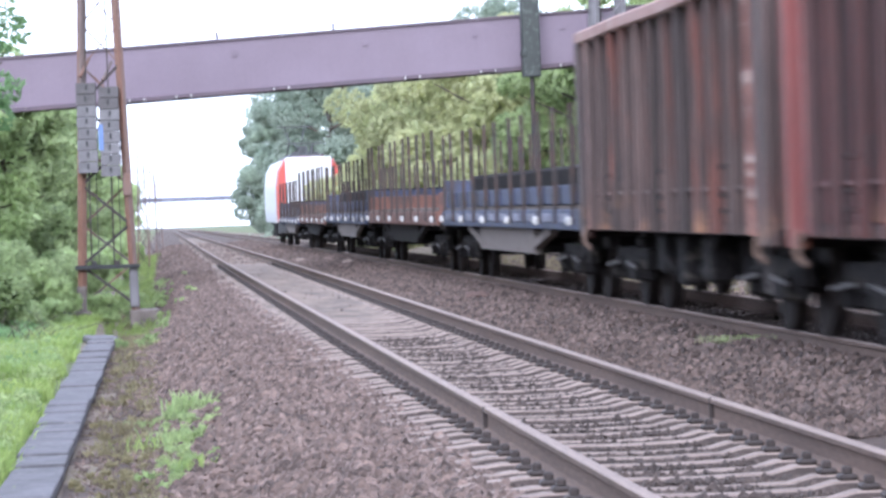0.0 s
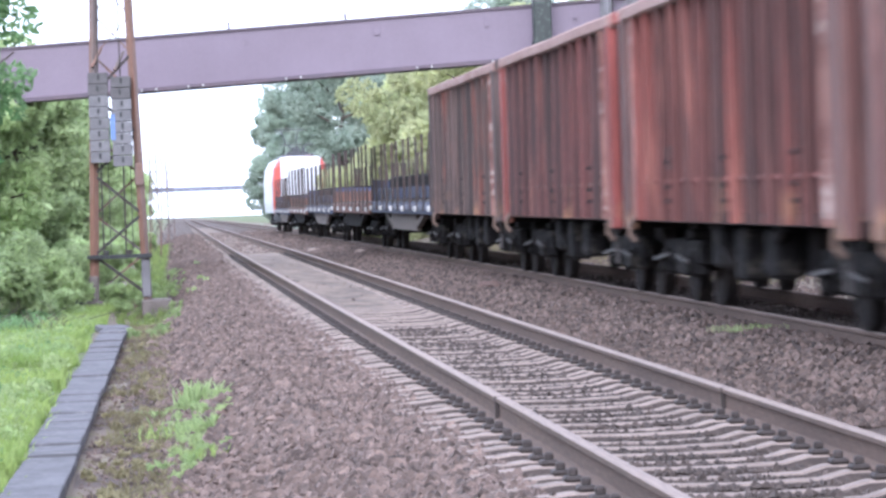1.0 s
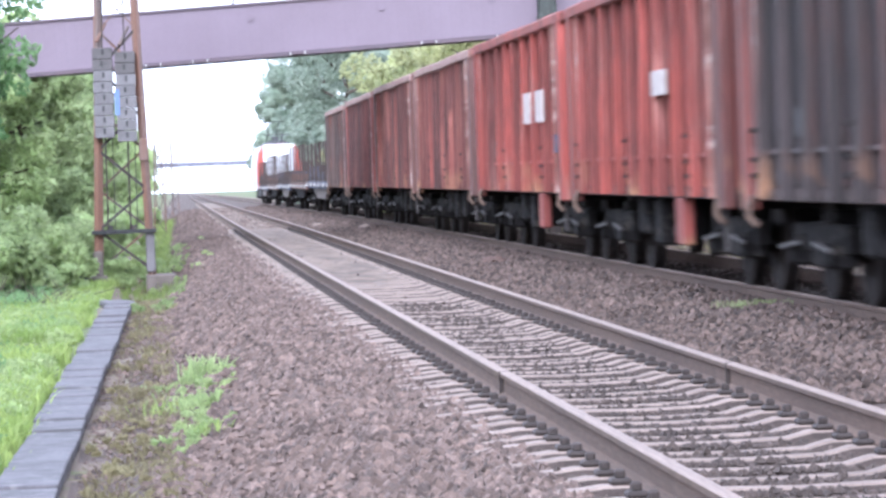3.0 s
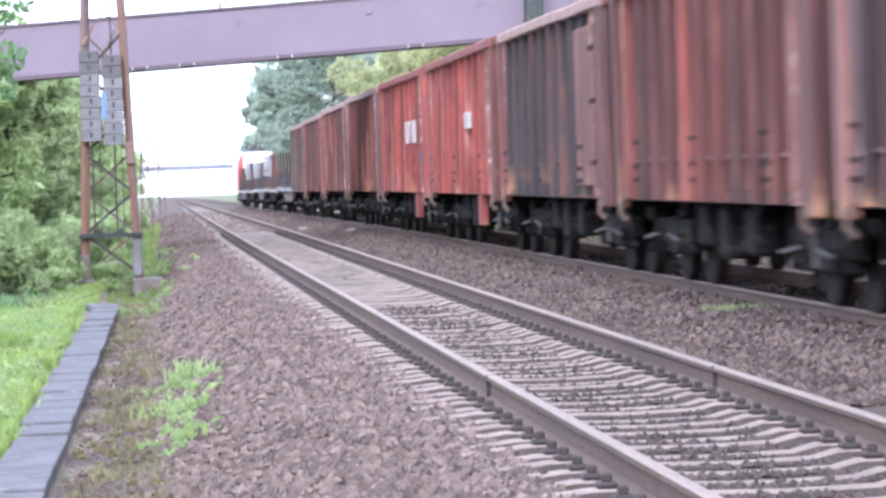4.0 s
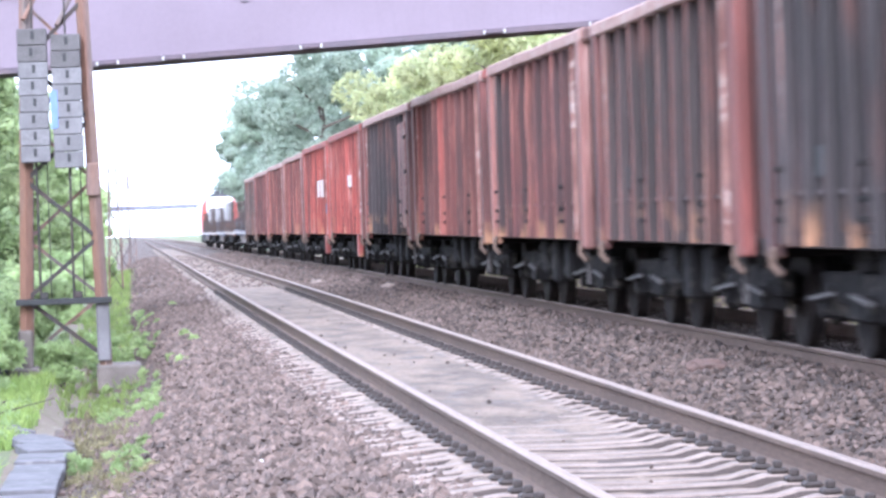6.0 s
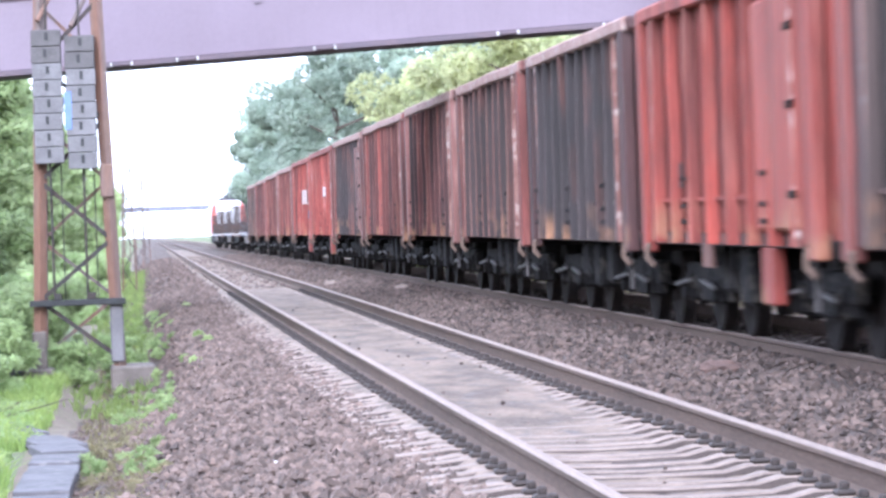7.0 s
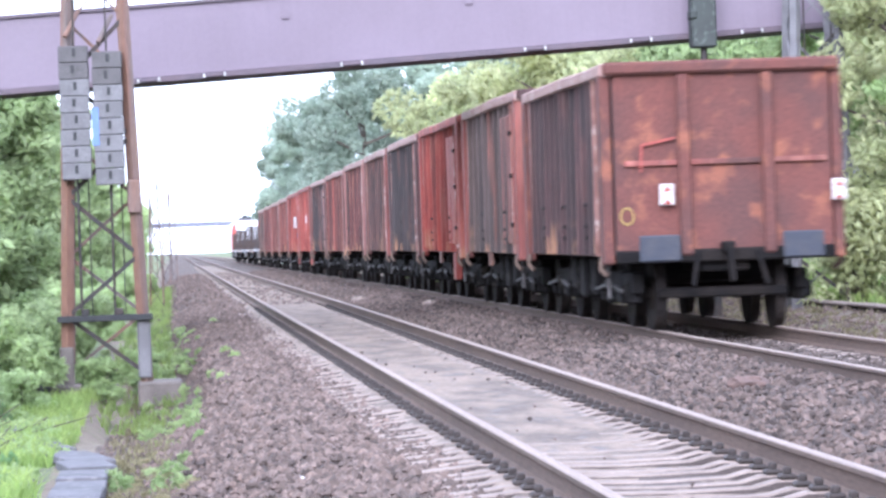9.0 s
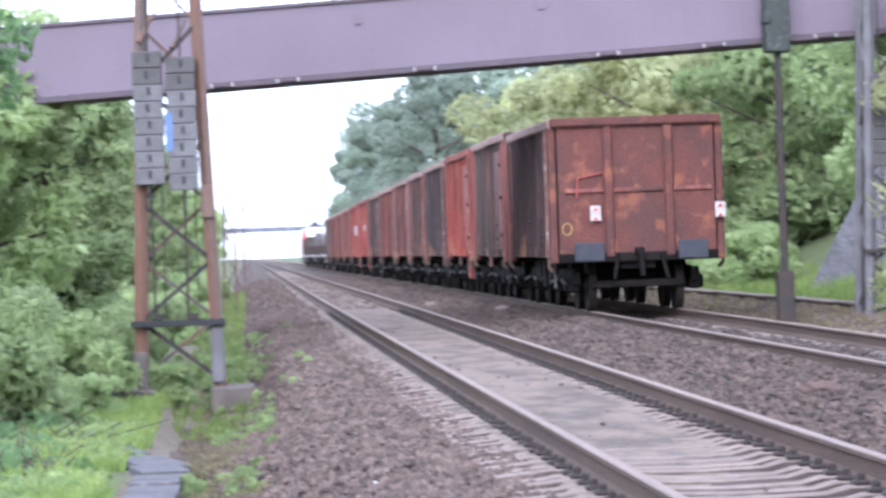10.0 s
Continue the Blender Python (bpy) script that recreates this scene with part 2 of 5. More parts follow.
M_TAILPLATE = mat("faded_tail_plate", (0.52, 0.46, 0.45), 0.6, second=(0.34, 0.26, 0.25), scale=9)
M_RIM = mat("dusty_top_rail", (0.36, 0.225, 0.20), 0.85, second=(0.22, 0.115, 0.097), scale=2.5, third=(0.43, 0.35, 0.32))
# sole bar coloured dark for the shadow line under the wagon side
M_SOLE = mat("shade_dark_sole_bar", (0.05, 0.032, 0.029), 0.9, second=(0.026, 0.019, 0.019), scale=2.5, third=(0.13, 0.06, 0.04))
M_EDGE = mat("scraped_bare_edge", (0.29, 0.15, 0.125), 0.8, second=(0.14, 0.055, 0.045), scale=2.2, amount=0.9, third=(0.5, 0.4, 0.37))
M_INNER = mat("scraped_wagon_inside", (0.13, 0.08, 0.065), 0.85, scale=3)
PAINT = {
    "grey": wagon_paint("grey_brown_wagon_paint", (0.085, 0.053, 0.047), (0.032, 0.024, 0.023), (0.14, 0.045, 0.032), 0.8),
    "dark": wagon_paint("dark_brown_wagon_paint", (0.058, 0.033, 0.031), (0.024, 0.019, 0.020), (0.111, 0.034, 0.026), 0.8),
    "rust": wagon_paint("red_brown_wagon_paint", (0.165, 0.040, 0.031), (0.05, 0.020, 0.019), (0.20, 0.068, 0.052), 0.9),
    "deep": wagon_paint("deep_red_wagon_paint", (0.078, 0.023, 0.021), (0.025, 0.015, 0.016), (0.118, 0.039, 0.030), 0.95),
    "bright": wagon_paint("bright_red_wagon_paint", (0.265, 0.047, 0.035), (0.125, 0.031, 0.027), (0.27, 0.105, 0.09), 0.8, 0.45, 0.2),
    "plum": wagon_paint("plum_brown_wagon_paint", (0.044, 0.018, 0.019), (0.018, 0.012, 0.014), (0.065, 0.025, 0.023), 0.9, 0.4, 0.4),
    "orange": wagon_paint("orange_red_wagon_paint", (0.27, 0.040, 0.026), (0.13, 0.028, 0.022), (0.28, 0.08, 0.06), 0.7, 0.3, 0.0),
    "black": wagon_paint("blackened_wagon_paint", (0.042, 0.028, 0.029), (0.02, 0.016, 0.018), (0.105, 0.038, 0.029), 0.8),
    "end": mat("sooty_red_end_wall", (0.128, 0.04, 0.031), 0.85, second=(0.085, 0.034, 0.03), scale=1.1, amount=0.9, fine=24, third=(0.225, 0.08, 0.048), lo=0.4, hi=0.62),
    "pale": wagon_paint("faded_pink_brown_paint", (0.176, 0.074, 0.062), (0.079, 0.037, 0.033), (0.238, 0.136, 0.119), 0.8),
}
# ribs are scraped by loading and twigs, and painted paler as if catching light
WORN_LIT = {
    "grey": wagon_paint("scraped_lit_grey_rib_paint", (0.15, 0.093, 0.082), (0.055, 0.038, 0.036), (0.21, 0.075, 0.052), 0.8, 0.3, 0.35),
    "dark": wagon_paint("scraped_lit_brown_rib_paint", (0.24, 0.085, 0.066), (0.08, 0.035, 0.03), (0.32, 0.17, 0.13), 0.8, 0.3, 0.35),
    "rust": wagon_paint("scraped_lit_red_brown_rib_paint", (0.225, 0.053, 0.04), (0.065, 0.026, 0.022), (0.275, 0.105, 0.08), 0.85, 0.3, 0.35),
    "deep": wagon_paint("scraped_lit_deep_red_rib_paint", (0.17, 0.043, 0.036), (0.055, 0.024, 0.022), (0.23, 0.085, 0.065), 0.85, 0.3, 0.35),
    "bright": wagon_paint("scraped_lit_bright_red_rib_paint", (0.43, 0.075, 0.052), (0.21, 0.044, 0.034), (0.47, 0.19, 0.15), 0.7, 0.3, 0.35),
    "plum": wagon_paint("scraped_lit_plum_rib_paint", (0.09, 0.034, 0.033), (0.036, 0.019, 0.019), (0.13, 0.055, 0.048), 0.85, 0.3, 0.35),
    "orange": wagon_paint("scraped_lit_orange_red_rib_paint", (0.33, 0.058, 0.038), (0.17, 0.036, 0.028), (0.35, 0.12, 0.09), 0.7, 0.3, 0.0),
    "black": wagon_paint("scraped_lit_sooty_rib_paint", (0.082, 0.05, 0.049), (0.034, 0.025, 0.027), (0.17, 0.06, 0.045), 0.8, 0.3, 0.35),
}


# ---- mesh helpers ----
def mesh_from(name, bm, material, smooth=False):
    me = bpy.data.meshes.new(name)
    bm.to_mesh(me)
    bm.free()
    for m in (material if isinstance(material, (list, tuple)) else [material]):
        me.materials.append(m)
    if smooth:
        me.shade_smooth()
    return me


def part(name, bm, material, parent=None, label="", at=None, smooth=False):
    """Link a bmesh (or a shared mesh) as one object under a thing."""
    me = bm if isinstance(bm, bpy.types.Mesh) else mesh_from(name, bm, material, smooth)
    ob = new(name, me)
    ob.parent = parent
    if at is not None:
        ob.matrix_basis = at
    if label:
        ob["label"] = label
    return ob


def thing(name, m, label, category, group="", kind=""):
    ob = new(name)
    ob.empty_display_size = 0.2
    ob.matrix_basis = m
    return tagged(ob, label, category, group, kind)


def box(bm, x0, x1, y0, y1, z0, z1, bevel=0.0, slot=0):
    before = set(bm.faces)
    r = bmesh.ops.create_cube(bm, size=1.0, matrix=Matrix.Translation(((x0 + x1) / 2, (y0 + y1) / 2, (z0 + z1) / 2)) @ Matrix.Diagonal((x1 - x0, y1 - y0, z1 - z0, 1)))
    if bevel:
        edges = list({e for v in r["verts"] for e in v.link_edges})
        bmesh.ops.bevel(bm, geom=edges, offset=bevel, segments=1, affect="EDGES")
    if slot:
        for f in bm.faces:
            if f not in before:
                f.material_index = slot
    return bm


def boxed(*a, **k):
    return box(bmesh.new(), *a, **k)


def bar(bm, a, b, w, d=None):
    """A square bar from a to b."""
    a, b = Vector(a), Vector(b)
    d = d or w
    q = (b - a).to_track_quat("Z", "X").to_matrix().to_4x4()
    m = Matrix.Translation((a + b) / 2) @ q @ Matrix.Diagonal((w, d, (b - a).length, 1))
    bmesh.ops.create_cube(bm, size=1.0, matrix=m)
    return bm


def barred(a, b, w, d=None):
    return bar(bmesh.new(), a, b, w, d)


def rod(bm, a, b, r, r2=None, seg=10):
    a, b = Vector(a), Vector(b)
    q = (b - a).to_track_quat("Z", "X").to_matrix().to_4x4()
    bmesh.ops.create_cone(bm, cap_ends=True, segments=seg, radius1=r, radius2=r if r2 is None else r2, depth=(b - a).length,
                          matrix=Matrix.Translation((a + b) / 2) @ q)
    return bm


def soft_bend(y, start, slope, width):
    k = (y - start) / width
    return slope * width * (k if k > 30 else math.log1p(math.exp(k)))


def bend(y):
    """Sideways offset of the line, which swings gently to the right far ahead."""
    return soft_bend(y, 90.0, 0.008, 12.0)


def dip(y):
    return -soft_bend(y, 90.0, 0.004, 12.0)


def heading(y):
    return -math.degrees((bend(y + 2) - bend(y - 2)) / 4)


# ---- ground, one sheet to the horizon ----
def fade(a, b, v):
    k = min(1.0, max(0.0, (v - a) / (b - a)))
    return k * k * (3 - 2 * k)


def ground_z(x, y):
    u = x - bend(y)
    z = -0.62 + 0.36 * fade(-0.1, 1.15, u) - 0.05 * fade(8.6, 9.6, u) + 0.18 * fade(9.8, 11.0, u)
    z += 0.028 * (fade(1.55, 1.75, u) - fade(4.2, 4.4, u))
    z += 0.06 * (fade(5.65, 5.85, u) - fade(8.15, 8.35, u))
    z += 0.075 * (fade(4.6, 5.2, u) - fade(6.1, 6.25, u))
    z += 2.4 * fade(12.5, 19.0, u) * fade(210, 150, y) + 0.5 * fade(-2.2, -6.0, u)
    z -= 0.24 * fade(0.75, 0.1, u) * fade(50, 66, y) * fade(130, 100, y)
    z -= 0.22 * fade(0.75, 0.5, u) * fade(-0.85, -0.6, u) * fade(60, 66, y) * fade(77, 75, y)
    near = 1.0 if y < 130 else max(0.0, 1 - (y - 130) / 60)
    bump = 0.05 * noise.noise((x * 0.9, y * 0.5, 0.0)) + 0.025 * noise.noise((x * 3.1, y * 2.3, 4.0))
    if 1.3 < u < 8.8:
        bump *= 0.3
    return z + dip(y) + bump * near


def build_ground():
    xs = [-3000, -800, -200, -80, -40, -20, -12, -8] + [-6 + 0.3 * i for i in range(67)] + [16, 18, 20, 24, 32, 50, 90, 200, 800, 3000]
    ys = [-1500, -400, -180, -60, -20, 0] + [6 + 0.6 * i for i in range(160)] + [104 + 3 * i for i in range(50)] + [270, 300, 360, 450, 600, 900, 1500, 3500]
    verts = [(x, y, ground_z(x, y)) for y in ys for x in xs]
    w = len(xs)
    faces, slots = [], []
    for j in range(len(ys) - 1):
        for i in range(w - 1):
            a = j * w + i
            faces.append((a, a + 1, a + 1 + w, a + w))
            u = (xs[i] + xs[i + 1]) / 2 - bend(ys[j])
            edge = 0.25 * noise.noise((ys[j] * 0.7, 3.0, 1.0))
            slots.append(1 if -0.45 + edge < u < 8.9 + edge else (2 if (u < -0.9 + edge or u > 11.6 + edge) else 0))
    me = bpy.data.meshes.new("ground")
    me.from_pydata(verts, [], faces)
    for m in (M_GROUND, M_BALLAST, M_VERGE):
        me.materials.append(m)
    me.polygons.foreach_set("material_index", slots)
    me.shade_smooth()
    tagged(new("ground", me), "brown gravel and grassy earth along the railway line", "ground", kind="structure")


build_ground()

# sandy fines that have silted up the near track between its rails
def build_fill():
    verts, faces = [], []
    xs = [2.36 + 0.085 * i for i in range(16)]
    ys = [31 + 0.35 * i for i in range(180)] + [94 + 4 * i for i in range(60)]
    for y in ys:
        for x in xs:
            w = 4.0 * noise.noise((x * 1.3, y * 0.25, 7.0))
            rise = 0.6 * fade(29, 43, y + w) + 0.4 * fade(43, 55, y + w)
            z = -0.30 + 0.112 * rise + 0.010 * noise.noise((x * 4, y * 1.2, 2.0)) + 0.010 * noise.noise((x * 9, y * 3.1, 6.0))
            verts.append((x + bend(y), y, z + dip(y)))
    w = len(xs)
    for j in range(len(ys) - 1):
        for i in range(w - 1):
            a = j * w + i
            faces.append((a, a + 1, a + 1 + w, a + w))
    me = bpy.data.meshes.new("sand_fill")
    me.from_pydata(verts, [], faces)
    me.materials.append(M_SAND)
    me.shade_smooth()
    tagged(new("sand_fill", me), "pale sandy fines silted between the rails", "sand", kind="stuff")
    verts, faces = [], []
    xs = [1.35 + 0.085 * i for i in range(10)]
    for y in ys:
        for x in xs:
            rise = fade(33, 48, y + 6.0 * noise.noise((x * 1.3, y * 0.3, 9.0))) * fade(1.8, 2.05, x + 0.16 * noise.noise((y * 0.8, 1.0, 2.0)))
            verts.append((x + bend(y), y, -0.33 + 0.162 * rise + dip(y) + 0.008 * noise.noise((x * 4, y, 5.0))))
    w = len(xs)
    for j in range(len(ys) - 1):
        for i in range(w - 1):
            a = j * w + i
            faces.append((a, a + 1, a + 1 + w, a + w))
    me = bpy.data.meshes.new("sand_shoulder")
    me.from_pydata(verts, [], faces)
    me.materials.append(M_SAND)
    me.shade_smooth()
    tagged(new("sand_shoulder", me), "pale sandy fines beside the rail", "sand", kind="stuff")


build_fill()


# ---- tracks ----
RAIL_PROFILE = [(-0.075, -0.17), (0.075, -0.17), (0.075, -0.158), (0.012, -0.135), (0.010, -0.045), (0.036, -0.034), (0.036, -0.008), (0.026, 0.0),
                (-0.026, 0.0), (-0.036, -0.008), (-0.036, -0.034), (-0.010, -0.045), (-0.012, -0.135), (-0.075, -0.158)]


def rail_mesh(x):
    ys = [-190, -60] + [3.0 * i for i in range(110)] + [340 + 20 * i for i in range(24)]
    n = len(RAIL_PROFILE)
    verts = [(x + bend(y) + px, y, pz + dip(y)) for y in ys for px, pz in RAIL_PROFILE]
    faces, slots = [], []
    for j in range(len(ys) - 1):
        for i in range(n):
            k = (i + 1) % n
            faces.append((j * n + i, j * n + k, j * n + n + k, j * n + n + i))
            slots.append(1 if i in (6, 7, 8) else 0)
    me = bpy.data.meshes.new("rail")
    me.from_pydata(verts, [], faces)
    me.materials.append(M_RAILSIDE)
    me.materials.append(M_RAILTOP)
    me.polygons.foreach_set("material_index", slots)
    return me


def sleeper_mesh():
    """Concrete sleeper: thick under the rails, waisted and lower in the middle."""
    rows = [(-1.30, -0.205), (-1.05, -0.185), (-0.95, -0.172), (-0.55, -0.172), (-0.42, -0.205), (0.0, -0.215), (0.42, -0.205), (0.55, -0.172), (0.95, -0.172), (1.05, -0.185), (1.30, -0.205)]
    verts, faces = [], []
    for x, z in rows:
        wide = 0.08 if abs(x) > 0.45 else 0.065
        verts += [(x, -wide - 0.035, -0.36), (x, -wide, z - 0.012), (x, -wide + 0.015, z), (x, wide - 0.015, z), (x, wide, z - 0.012), (x, wide + 0.035, -0.36)]
    for j in range(len(rows) - 1):
        for i in range(5):
            a = j * 6 + i
            faces.append((a, a + 1, a + 7, a + 6))
    faces += [tuple(range(5, -1, -1)), tuple(range((len(rows) - 1) * 6, len(rows) * 6))]
    me = bpy.data.meshes.new("sleeper")
    me.from_pydata(verts, [], faces)
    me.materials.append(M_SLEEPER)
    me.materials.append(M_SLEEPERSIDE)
    # side faces take the darker slot with the painted gap shade
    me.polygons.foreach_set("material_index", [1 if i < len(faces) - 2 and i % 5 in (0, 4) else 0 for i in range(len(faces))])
    return me


def clip_mesh():
    bm = boxed(-0.05, 0.05, -0.065, 0.065, -0.172, -0.14, 0.012)
    box(bm, -0.025, 0.025, -0.025, 0.025, -0.145, -0.1, 0.01)
    return mesh_from("rail_clip", bm, M_CLIP)


SLEEPER, CLIP = sleeper_mesh(), clip_mesh()


def build_track(cx, first, last, step, clips, label):
    t = thing("railway_track", pose(0, 0, 0), label, "railway track", "pair of railway tracks", "structure")
    for s in (-0.745, 0.745):
        part("rail", rail_mesh(cx + s), None, t, "rusty steel rail with a worn bright head")
    y, k = first, 0
    while y < last:
        jit = 0.012 * math.sin(k * 12.9)
        sl = part("sleeper", SLEEPER, None, t, at=pose(cx + bend(y), y + jit, dip(y) + 0.006 * math.sin(k * 3.7), 0, 0, heading(y) + 0.4 * math.sin(k * 7.1)))
        for cxx in clips:
            part("rail_clip", CLIP, None, sl, at=pose(cxx, 0, 0))
        y += step if y < 40 else step * 0.86
        k += 1
    for s in (-0.745, 0.745):
        part("rail_joint", boxed(-0.041, 0.041, -0.009, 0.009, -0.16, 0.001), M_CLIP, t, at=pose(cx + s, 22.7, 0))
    return t


build_track(2.985, 14.0, 98.0, 0.55, (-0.865, -0.625, 0.625, 0.865), "straight ballasted track with concrete sleepers half buried in sand")
build_track(7.0, 24.0, 100.0, 0.63, (-0.865, 0.865), "ballasted track with dark sleepers carrying the goods train")


# ---- loose ballast ----
def scatter_stones(name, count, xa, xb, ya, yb, size, label, power=1.0, between=False, m=None, lean=1.0, lift=0.0):
    rng = np.random.default_rng(len(name) + count)
    base = bmesh.new()
    for p in ((1, 0, 0), (-0.7, 0.75, 0), (-0.7, -0.75, 0.1), (0.25, 0.1, 0.95), (-0.2, -0.35, 0.9), (0, 0, -0.7)):
        base.verts.new(p)
    bmesh.ops.convex_hull(base, input=base.verts)
    base.verts.index_update()
    bv = np.array([v.co[:] for v in base.verts])
    bf = np.array([[v.index for v in f.verts] for f in base.faces])
    base.free()
    ys = ya + (yb - ya) * rng.random(count) ** power
    xs = xa + (xb - xa) * rng.random(count) ** lean
    if between:  # keep clear of the sleepers
        off = (ys - 14.0 + 0.275) % 0.55 - 0.275
        ys = np.where(np.abs(off) < 0.115, ys + 0.275, ys)
    verts = np.empty((count, len(bv), 3))
    for i in range(count):
        r = size * (0.55 + 0.8 * rng.random() ** 2)
        shape = bv * (0.7 + 0.6 * rng.random((len(bv), 1))) * np.array([1.0, 0.6 + 0.5 * rng.random(), 0.55 + 0.35 * rng.random()]) * r
        a = rng.random() * 6.283
        c, s = math.cos(a), math.sin(a)
        x, y = xs[i] + bend(ys[i]), ys[i]
        verts[i, :, 0] = shape[:, 0] * c - shape[:, 1] * s + x
        verts[i, :, 1] = shape[:, 0] * s + shape[:, 1] * c + y
        verts[i, :, 2] = shape[:, 2] + ground_z(x, y) + r * 0.4 + lift
    faces = (bf[None] + (np.arange(count) * len(bv))[:, None, None]).reshape(-1, 3)
    me = bpy.data.meshes.new(name)
    me.from_pydata(verts.reshape(-1, 3).tolist(), [], faces.tolist())
    me.materials.append(m or M_STONE)
    tagged(new(name, me), label, "ballast", kind="stuff")


scatter_stones("ballast_shoulder", 50000, -0.1, 1.95, 15.0, 110.0, 0.041, "brown crushed stone ballast on the track shoulder", 1.55, lean=0.75)
scatter_stones("ballast_between", 32000, 4.1, 6.15, 22.0, 120.0, 0.039, "brown crushed stone ballast between the two tracks", 1.4)
scatter_stones("ballast_in_track", 16500, 1.55, 4.35, 14.0, 40.0, 0.027, "small brown stones between the concrete sleepers", 1.3, True, M_STONE_DARK)
scatter_stones("ballast_far_side", 15000, 7.8, 10.9, 45.0, 112.0, 0.036, "brown ballast beyond the far track", 1.0)
# shade beneath the passing train is put into these stones' colour
scatter_stones("ballast_far_track", 7000, 6.25, 7.75, 24.0, 110.0, 0.04, "dark ballast between the far rails, coloured with the train's shade", 1.2, False, M_STONE_DARK)
scatter_stones("toe_gravel", 7000, -0.55, 0.3, 15.0, 70.0, 0.022, "scattered gravel at the foot of the ballast", 1.4)


scatter_stones("track_debris", 60, 2.4, 3.6, 33.0, 90.0, 0.024, "dark clods and stones lying on the sand", 1.0, False, M_STONE, 1.0, 0.055)


scatter_stones("ballast_distant", 9000, -0.1, 6.1, 104.0, 230.0, 0.06, "brown ballast further along the line", 1.3)


def boulder(x, y, r, name, label, m):
    bm = bmesh.new()
    bmesh.ops.create_icosphere(bm, subdivisions=3, radius=1.0)
    for v in bm.verts:
        k = 1 + 0.35 * noise.noise(v.co * 1.7 + Vector((x, y, 0))) + 0.1 * noise.noise(v.co * 5)
        v.co = Vector((v.co.x * r * 1.25, v.co.y * r, v.co.z * r * 0.55)) * k
    ob = new(name, mesh_from(name, bm, m, False))
    ob.location = (x, y, ground_z(x, y) + r * 0.3)
    return tagged(ob, label, "stone")


M_REDSTONE = mat("reddish_stone", (0.125, 0.078, 0.066), 0.9, second=(0.07, 0.045, 0.04), scale=9)
boulder(5.3, 54.8, 0.15, "boulder", "reddish brown stone lying on the ballast", M_REDSTONE)
boulder(6.0 - 0.25, 96.0, 0.13, "pale_stone", "pale stone on the ballast beside the track", M_SLEEPER)
boulder(0.95, 47.0, 0.035, "pale_stone", "small white stone on the ballast", M_WHITE)
boulder(5.0, 108.0, 0.15, "pale_stone", "pale rubble on the ballast", M_SLEEPER)


# ---- cable trough with concrete lids on the verge ----
def build_trough():
    t = thing("cable_trough", pose(0, 0, 0), "grey concrete cable trough with flat lids beside the ballast", "cable trough")
    lid = boxed(-0.2, 0.2, -0.49, 0.49, -0.03, 0.045, 0.008)
    lid = mesh_from("trough_lid", lid, M_STONE_SLAB)
    y, k = 13.0, 0
    while y < 52.5:
        x = -0.86 + (y - 20) * 0.0085
        z = ground_z(x, y)
        part("trough_lid", lid, None, t, at=pose(x + 0.005 * math.sin(k * 5), y, max(z, -0.8) + 0.06 + 0.004 * math.sin(k * 2.3), 0.1 * math.sin(k * 3), 0.3 * math.sin(k * 1.7), -0.5 + 0.25 * math.sin(k * 4)))
        y += 1.0
        k += 1
    # the run steps aside to the left just before the mast
    for i in range(9):
        f = i / 8
        x, y = -0.58 - 0.95 * fade(0, 1, f), 53.2 + 9.5 * f
        part("trough_lid", lid, None, t, at=pose(x, y, max(ground_z(x, y), -0.9) + 0.07, 0, 0.6 * math.sin(i * 3), 8 + 5 * math.sin(f * 3.1)))
    side = bmesh.new()
    box(side, -0.17, 0.17, -20, 20, -0.25, -0.02)
    part("trough_body", side, M_BLOCK, t, at=pose(-0.73, 33, -0.53, 0, 0, -0.48))


build_trough()


def build_pipe():
    t = thing("drain_pipe", pose(-1.6, 73.6, ground_z(-1.6, 73.6) + 0.04), "short black drain pipe beside the mast foot", "pipe")
    bm = rod(bmesh.new(), (-0.16, -0.3, 0.12), (0.22, 0.5, 0.05), 0.15, seg=18)
    part("pipe", bm, M_BLACK, t)
    bm = rod(bmesh.new(), (-0.19, -0.36, 0.13), (-0.15, -0.27, 0.12), 0.18, seg=18)
    part("collar", bm, M_BLACK, t)


build_pipe()


# ---- lattice mast that carries two stacks of tension weights ----
def lattice(t, half_b, half_t, z0, z1, step, leg, brace, m_leg, m_brace):
    def half(z):
        return half_b + (half_t - half_b) * (z - z0) / (z1 - z0)
    for sx in (-1, 1):
        for sy in (-1, 1):
            part("leg", barred((sx * half_b, sy * half_b, z0), (sx * half_t, sy * half_t, z1), leg), m_leg, t)
    z, k = z0 + 0.15, 0
    while z + step < z1:
        a, b = half(z), half(z + step)
        up = -1 if k % 2 else 1
        if z > 4.0:
            m_brace, brace = m_leg, min(brace, 0.03)
        part("brace", barred((up * a, -a - 0.02, z), (-up * b, -b - 0.02, z + step), brace, 0.015), m_brace, t)
        part("brace", barred((-up * a, a + 0.02, z), (up * b, b + 0.02, z + step), brace * 0.8, 0.012), m_leg, t)
        for sx in (-1, 1):
            part("brace", barred((sx * (a + 0.02), -sx * up * a, z), (sx * (b + 0.02), sx * up * b, z + step), 0.012, brace * 0.8), m_leg, t)
        k += 1
        z += step


